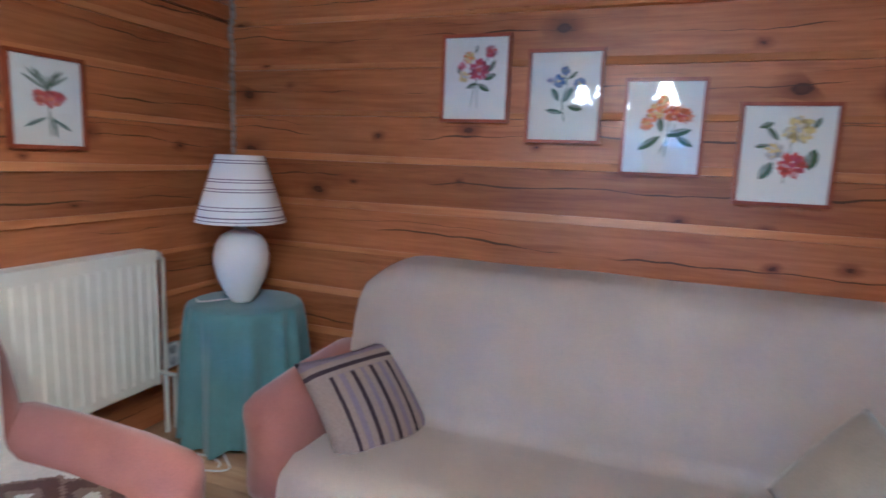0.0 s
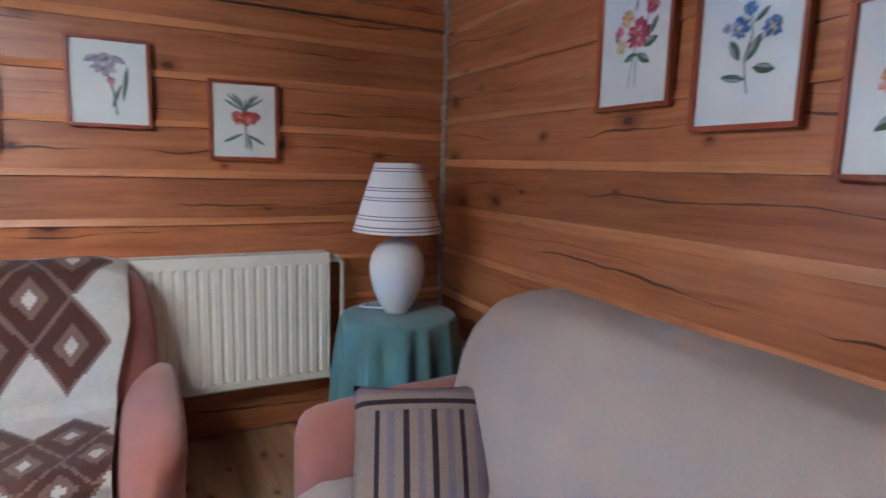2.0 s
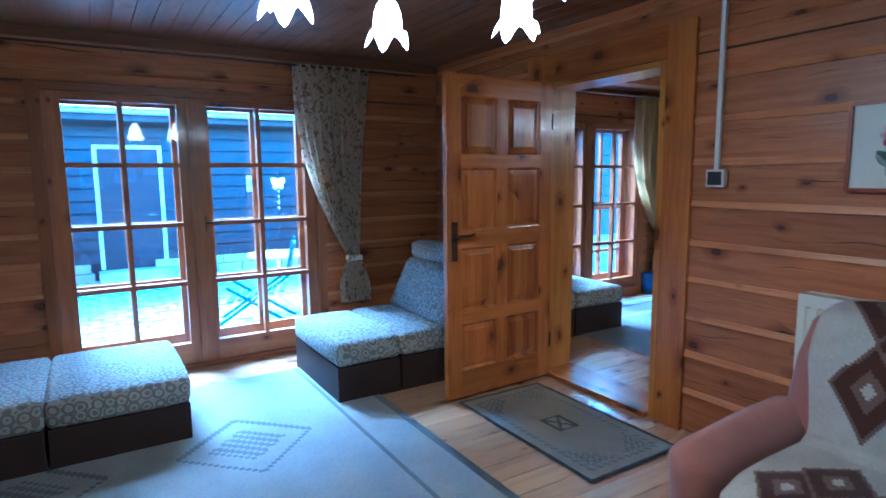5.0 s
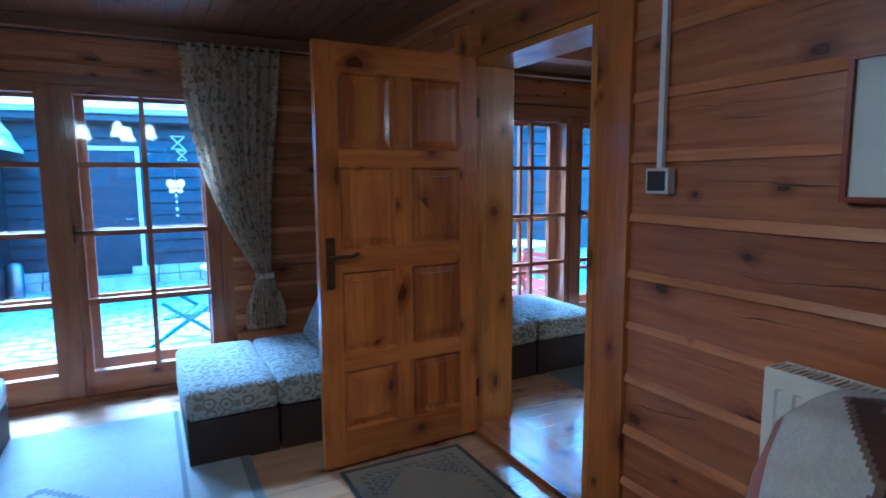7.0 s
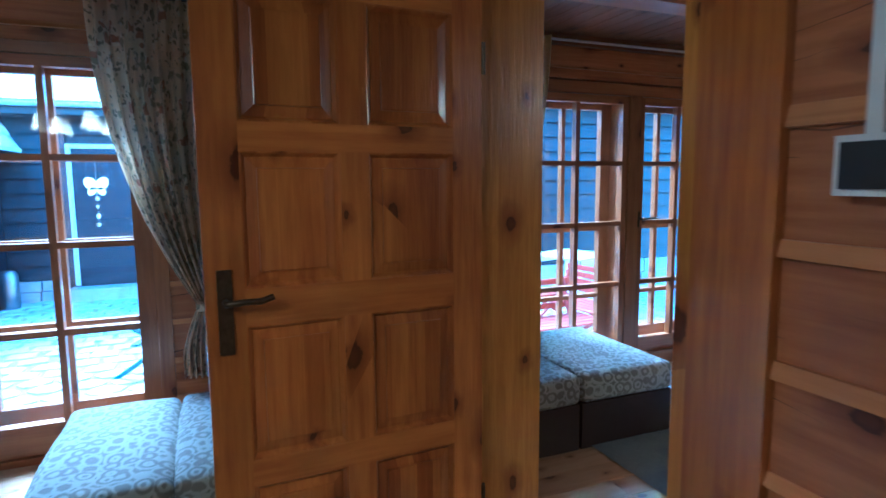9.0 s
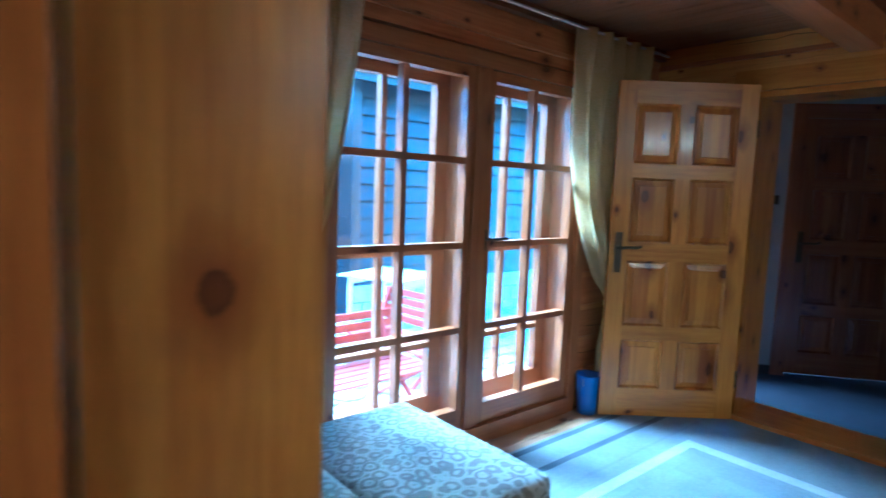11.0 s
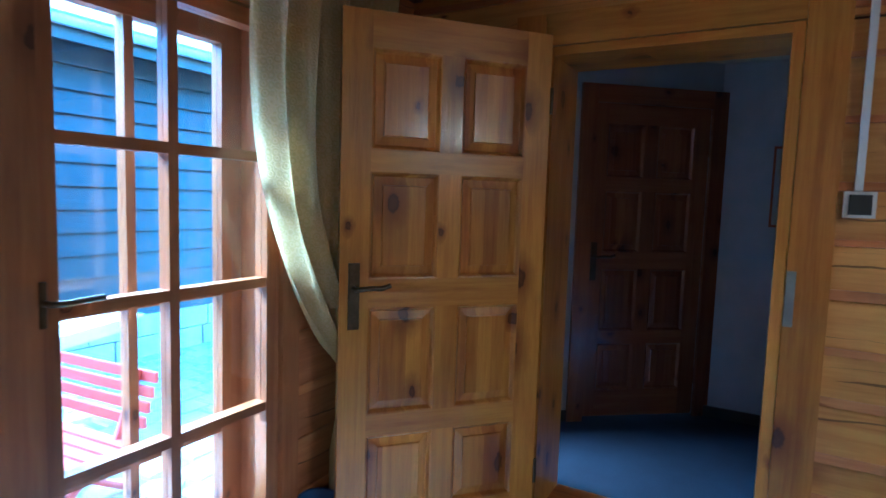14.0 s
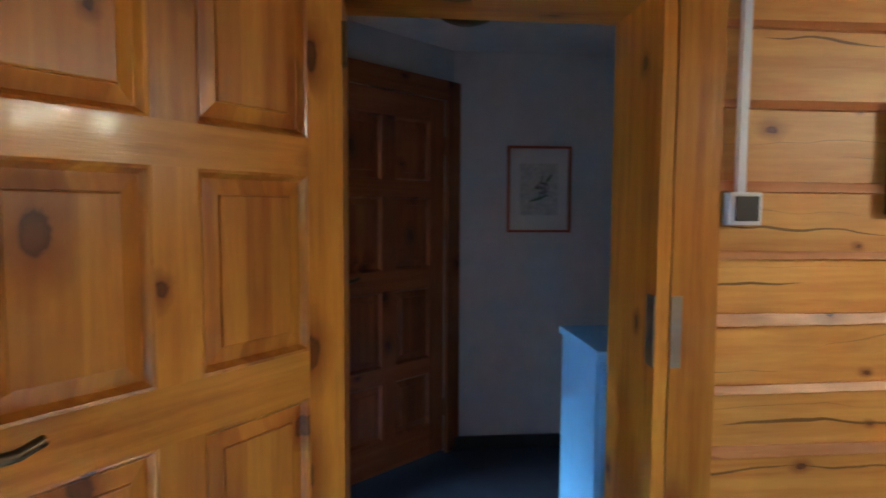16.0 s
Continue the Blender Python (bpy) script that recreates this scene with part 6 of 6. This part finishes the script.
def annex(x0, x1, yf, yb, zt, label):
    """A low black boarded annex with a steep hipped shingle roof; its front looks along +y."""
    h = empty("annex")
    box("wall_core", x0, x1, yb, yf - 0.02, GZ, zt, "black_plank", h, bevel=0)
    z = GZ + 0.25
    while z < zt - 0.02:
        ht = min(0.2, zt - z)
        bm = bmesh.new()
        add_box(bm, x0 - 0.02, x1, yf - 0.02, yf + 0.03, z + 0.006, z + ht)
        add_box(bm, x0 - 0.03, x0 - 0.002, yb, yf - 0.022, z + 0.006, z + ht)
        child(new("board", mesh_of("board", bm, "black_plank", bevel=0.006, segs=1)), h)
        z += 0.2
    e, rise, n = 0.3, 2.0, 9
    bm = bmesh.new()
    for k in range(n):
        f0, f1 = k / n, (k + 1) / n
        run = (yf - yb) / 2 + e
        def ring(f, lift):
            d = run * f
            return [bm.verts.new(p) for p in ((x0 - e + d, yf + e - d, zt + rise * f + lift), (x1, yf + e - d, zt + rise * f + lift), (x0 - e + d, yb - e + d, zt + rise * f + lift))]
        a, b_, c_ = ring(f0, 0.05), ring(f1, 0.0), ring(f0, 0.0)
        for p, q in (((0, 1), a), ((2, 0), a)):
            bm.faces.new((q[p[0]], q[p[1]], b_[p[1]], b_[p[0]]))
            bm.faces.new((c_[p[0]], c_[p[1]], q[p[1]], q[p[0]]))
    child(new("roof", mesh_of("roof", bm, "pale_shingle")), h)
    return tagged(h, label, "outbuilding")


annex(3.42, 7.4, -7.35, -8.82, 1.80, "low black boarded annex with a pale hipped roof")
plain("pale_wood", (0.45, 0.43, 0.4), 0.7)
FY = -8.835
sg = tagged(empty("star_sign"), "small pale crossed ornament on the black boards", "ornament")
for cx, cz, q in ((1.08, 2.0, 0.1), (1.03, 1.8, 0.075)):
    tube("bar", [(cx - q, FY, cz - q), (cx + q, FY, cz + q)], 0.012, "pale_wood", sg)
    tube("bar", [(cx + q, FY + 0.015, cz - q), (cx - q, FY + 0.015, cz + q)], 0.012, "pale_wood", sg)
    for e0, e1 in (((-q, -q), (q, -q)), ((-q, q), (q, q))):
        tube("bar", [(cx + e0[0], FY + 0.008, cz + e0[1]), (cx + e1[0], FY + 0.008, cz + e1[1])], 0.01, "pale_wood", sg)
wp = tagged(empty("wall_sign"), "white square sign with a grey round mark", "sign")
box("plate", 0.05, 0.31, FY - 0.01, FY + 0.01, 1.15, 1.43, "white_paint", wp, bevel=0.003)
mk = lathe("mark", [(0.0, 0.0), (0.07, 0.0), (0.075, 0.003), (0.08, 0.0)], "grey_plastic", wp, 24)
mk.matrix_basis = pose(0.18, FY + 0.011, 1.30, -90, 0, 0)

# clear suncatcher hung between the panes of the glazed doors
sc_ = tagged(empty("suncatcher"), "pale butterfly suncatcher with small drops on a thread", "ornament")
bm = bmesh.new()
for sx in (-1, 1):
    for rx, rz, dx, dz, tn in ((0.042, 0.03, 0.035, 0.018, 0.5), (0.028, 0.02, 0.028, -0.02, -0.5)):
        vs = [bm.verts.new((sx * (dx + rx * math.cos(a) * math.cos(tn) - rz * math.sin(a) * math.sin(tn)), 0, dz + rx * math.cos(a) * math.sin(tn) + rz * math.sin(a) * math.cos(tn))) for a in [2 * math.pi * k / 14 for k in range(14)]]
        bm.faces.new(vs)
child(new("wings", mesh_of("wings", bm, "frosted_acrylic")), sc_)
tube("thread", [(0, 0, 0.13), (0, 0, -0.2)], 0.0012, "plastic_white", sc_)
for dz, rr in ((-0.06, 0.012), (-0.1, 0.009), (-0.15, 0.014), (-0.195, 0.011)):
    lathe("drop", [(0.0, dz - rr), (rr * 0.7, dz - rr * 0.7), (rr, dz), (rr * 0.7, dz + rr * 0.7), (0.0, dz + rr)], "frosted_acrylic", sc_, 12)
sc_.location = (1.405, -2.965, 1.362)
sc_.scale = (0.75, 0.75, 1.0)
ac = lathe("ash_can", [(0.0, 0.0), (0.1, 0.0), (0.11, 0.05), (0.11, 0.45), (0.08, 0.5), (0.0, 0.52)], "steel")
ac.location = (3.3, -8.5, GZ)
tagged(ac, "grey metal ash can by the black wall", "ash can")


def slatted_seat(name, m, mat, label, width=1.2, folding=False):
    """Garden bench: slats for seat and back on crossed or straight legs; faces -y."""
    s = empty(name)
    for k in range(5):
        box("slat", -width / 2, width / 2, -0.22 + k * 0.09, -0.15 + k * 0.09, 0.41, 0.43, mat, s)
    for k in range(4):
        y = 0.26 + 0.025 * k
        box("slat", -width / 2, width / 2, y, y + 0.02, 0.5 + k * 0.1, 0.575 + k * 0.1, mat, s)
    for sx in (-width / 2 + 0.08, width / 2 - 0.12):
        tube("leg", [(sx, -0.2, 0.0), (sx, 0.2, 0.42), (sx, 0.33, 0.88)], 0.022, mat, s)
        tube("leg", [(sx, 0.3, 0.0), (sx, -0.2, 0.43)], 0.022, mat, s)
    s.matrix_world = m
    return tagged(s, label, "bench")


slatted_seat("garden_bench", pose(-1.75, -3.95, GZ, 0, 0, 182), "red_paint", "red-painted slatted garden bench outside the window", 1.5).scale = (1, 1, 0.74)
slatted_seat("garden_bench", pose(-2.75, -4.6, GZ, 0, 0, 95), "red_paint", "red-painted slatted garden bench outside the window", 1.1).scale = (1, 1, 0.74)
gt = tagged(empty("garden_table"), "white slatted garden table on the paving", "table")
for k in range(7):
    box("slat", -0.4, 0.4, -0.4 + k * 0.115, -0.31 + k * 0.115, 0.68, 0.7, "white_paint", gt)
for sx in (-0.33, 0.29):
    for sy in (-0.33, 0.29):
        box("leg", sx, sx + 0.04, sy, sy + 0.04, 0.0, 0.68, "white_paint", gt)
box("rail", -0.33, 0.33, -0.33, -0.30, 0.6, 0.68, "white_paint", gt)
box("rail", -0.33, 0.33, 0.30, 0.33, 0.6, 0.68, "white_paint", gt)
gt.matrix_world = pose(-3.35, -5.5, GZ, 0, 0, 20)
dc = tagged(empty("deck_chair"), "folded teal garden chair leaning on the paving", "chair")
for k in range(6):
    f = k / 5
    box("slat", -0.25, 0.25, -0.3 + 0.55 * f, -0.24 + 0.55 * f, 0.28 + 0.1 * f, 0.3 + 0.1 * f, "green_paint", dc)
for sx in (-0.24, 0.24):
    tube("leg", [(sx, -0.45, 0.0), (sx, 0.35, 0.55), (sx, 0.42, 0.95)], 0.02, "green_paint", dc)
    tube("leg", [(sx, 0.4, 0.0), (sx, -0.3, 0.45)], 0.02, "green_paint", dc)
for k in range(4):
    box("slat", -0.25, 0.25, 0.36 + 0.018 * k, 0.38 + 0.018 * k, 0.55 + 0.1 * k, 0.61 + 0.1 * k, "green_paint", dc)
dc.matrix_world = pose(1.15, -4.9, GZ, 0, 0, 70)
rg = tagged(empty("garden_table"), "round white garden table on the paving", "table")
lathe("table_top", [(0.0, 0.655), (0.36, 0.655), (0.375, 0.665), (0.375, 0.68), (0.36, 0.69), (0.0, 0.69)], "white_paint", rg, 40)
tube("leg", [(0, 0, 0.655), (0, 0, 0.1)], 0.03, "white_paint", rg)
for k in range(3):
    a = 2 * math.pi * k / 3
    tube("foot", [(0, 0, 0.13), (0.2 * math.cos(a), 0.2 * math.sin(a), 0.06), (0.3 * math.cos(a), 0.3 * math.sin(a), 0.0)], 0.02, "white_paint", rg)
rg.location = (0.72, -5.55, GZ)
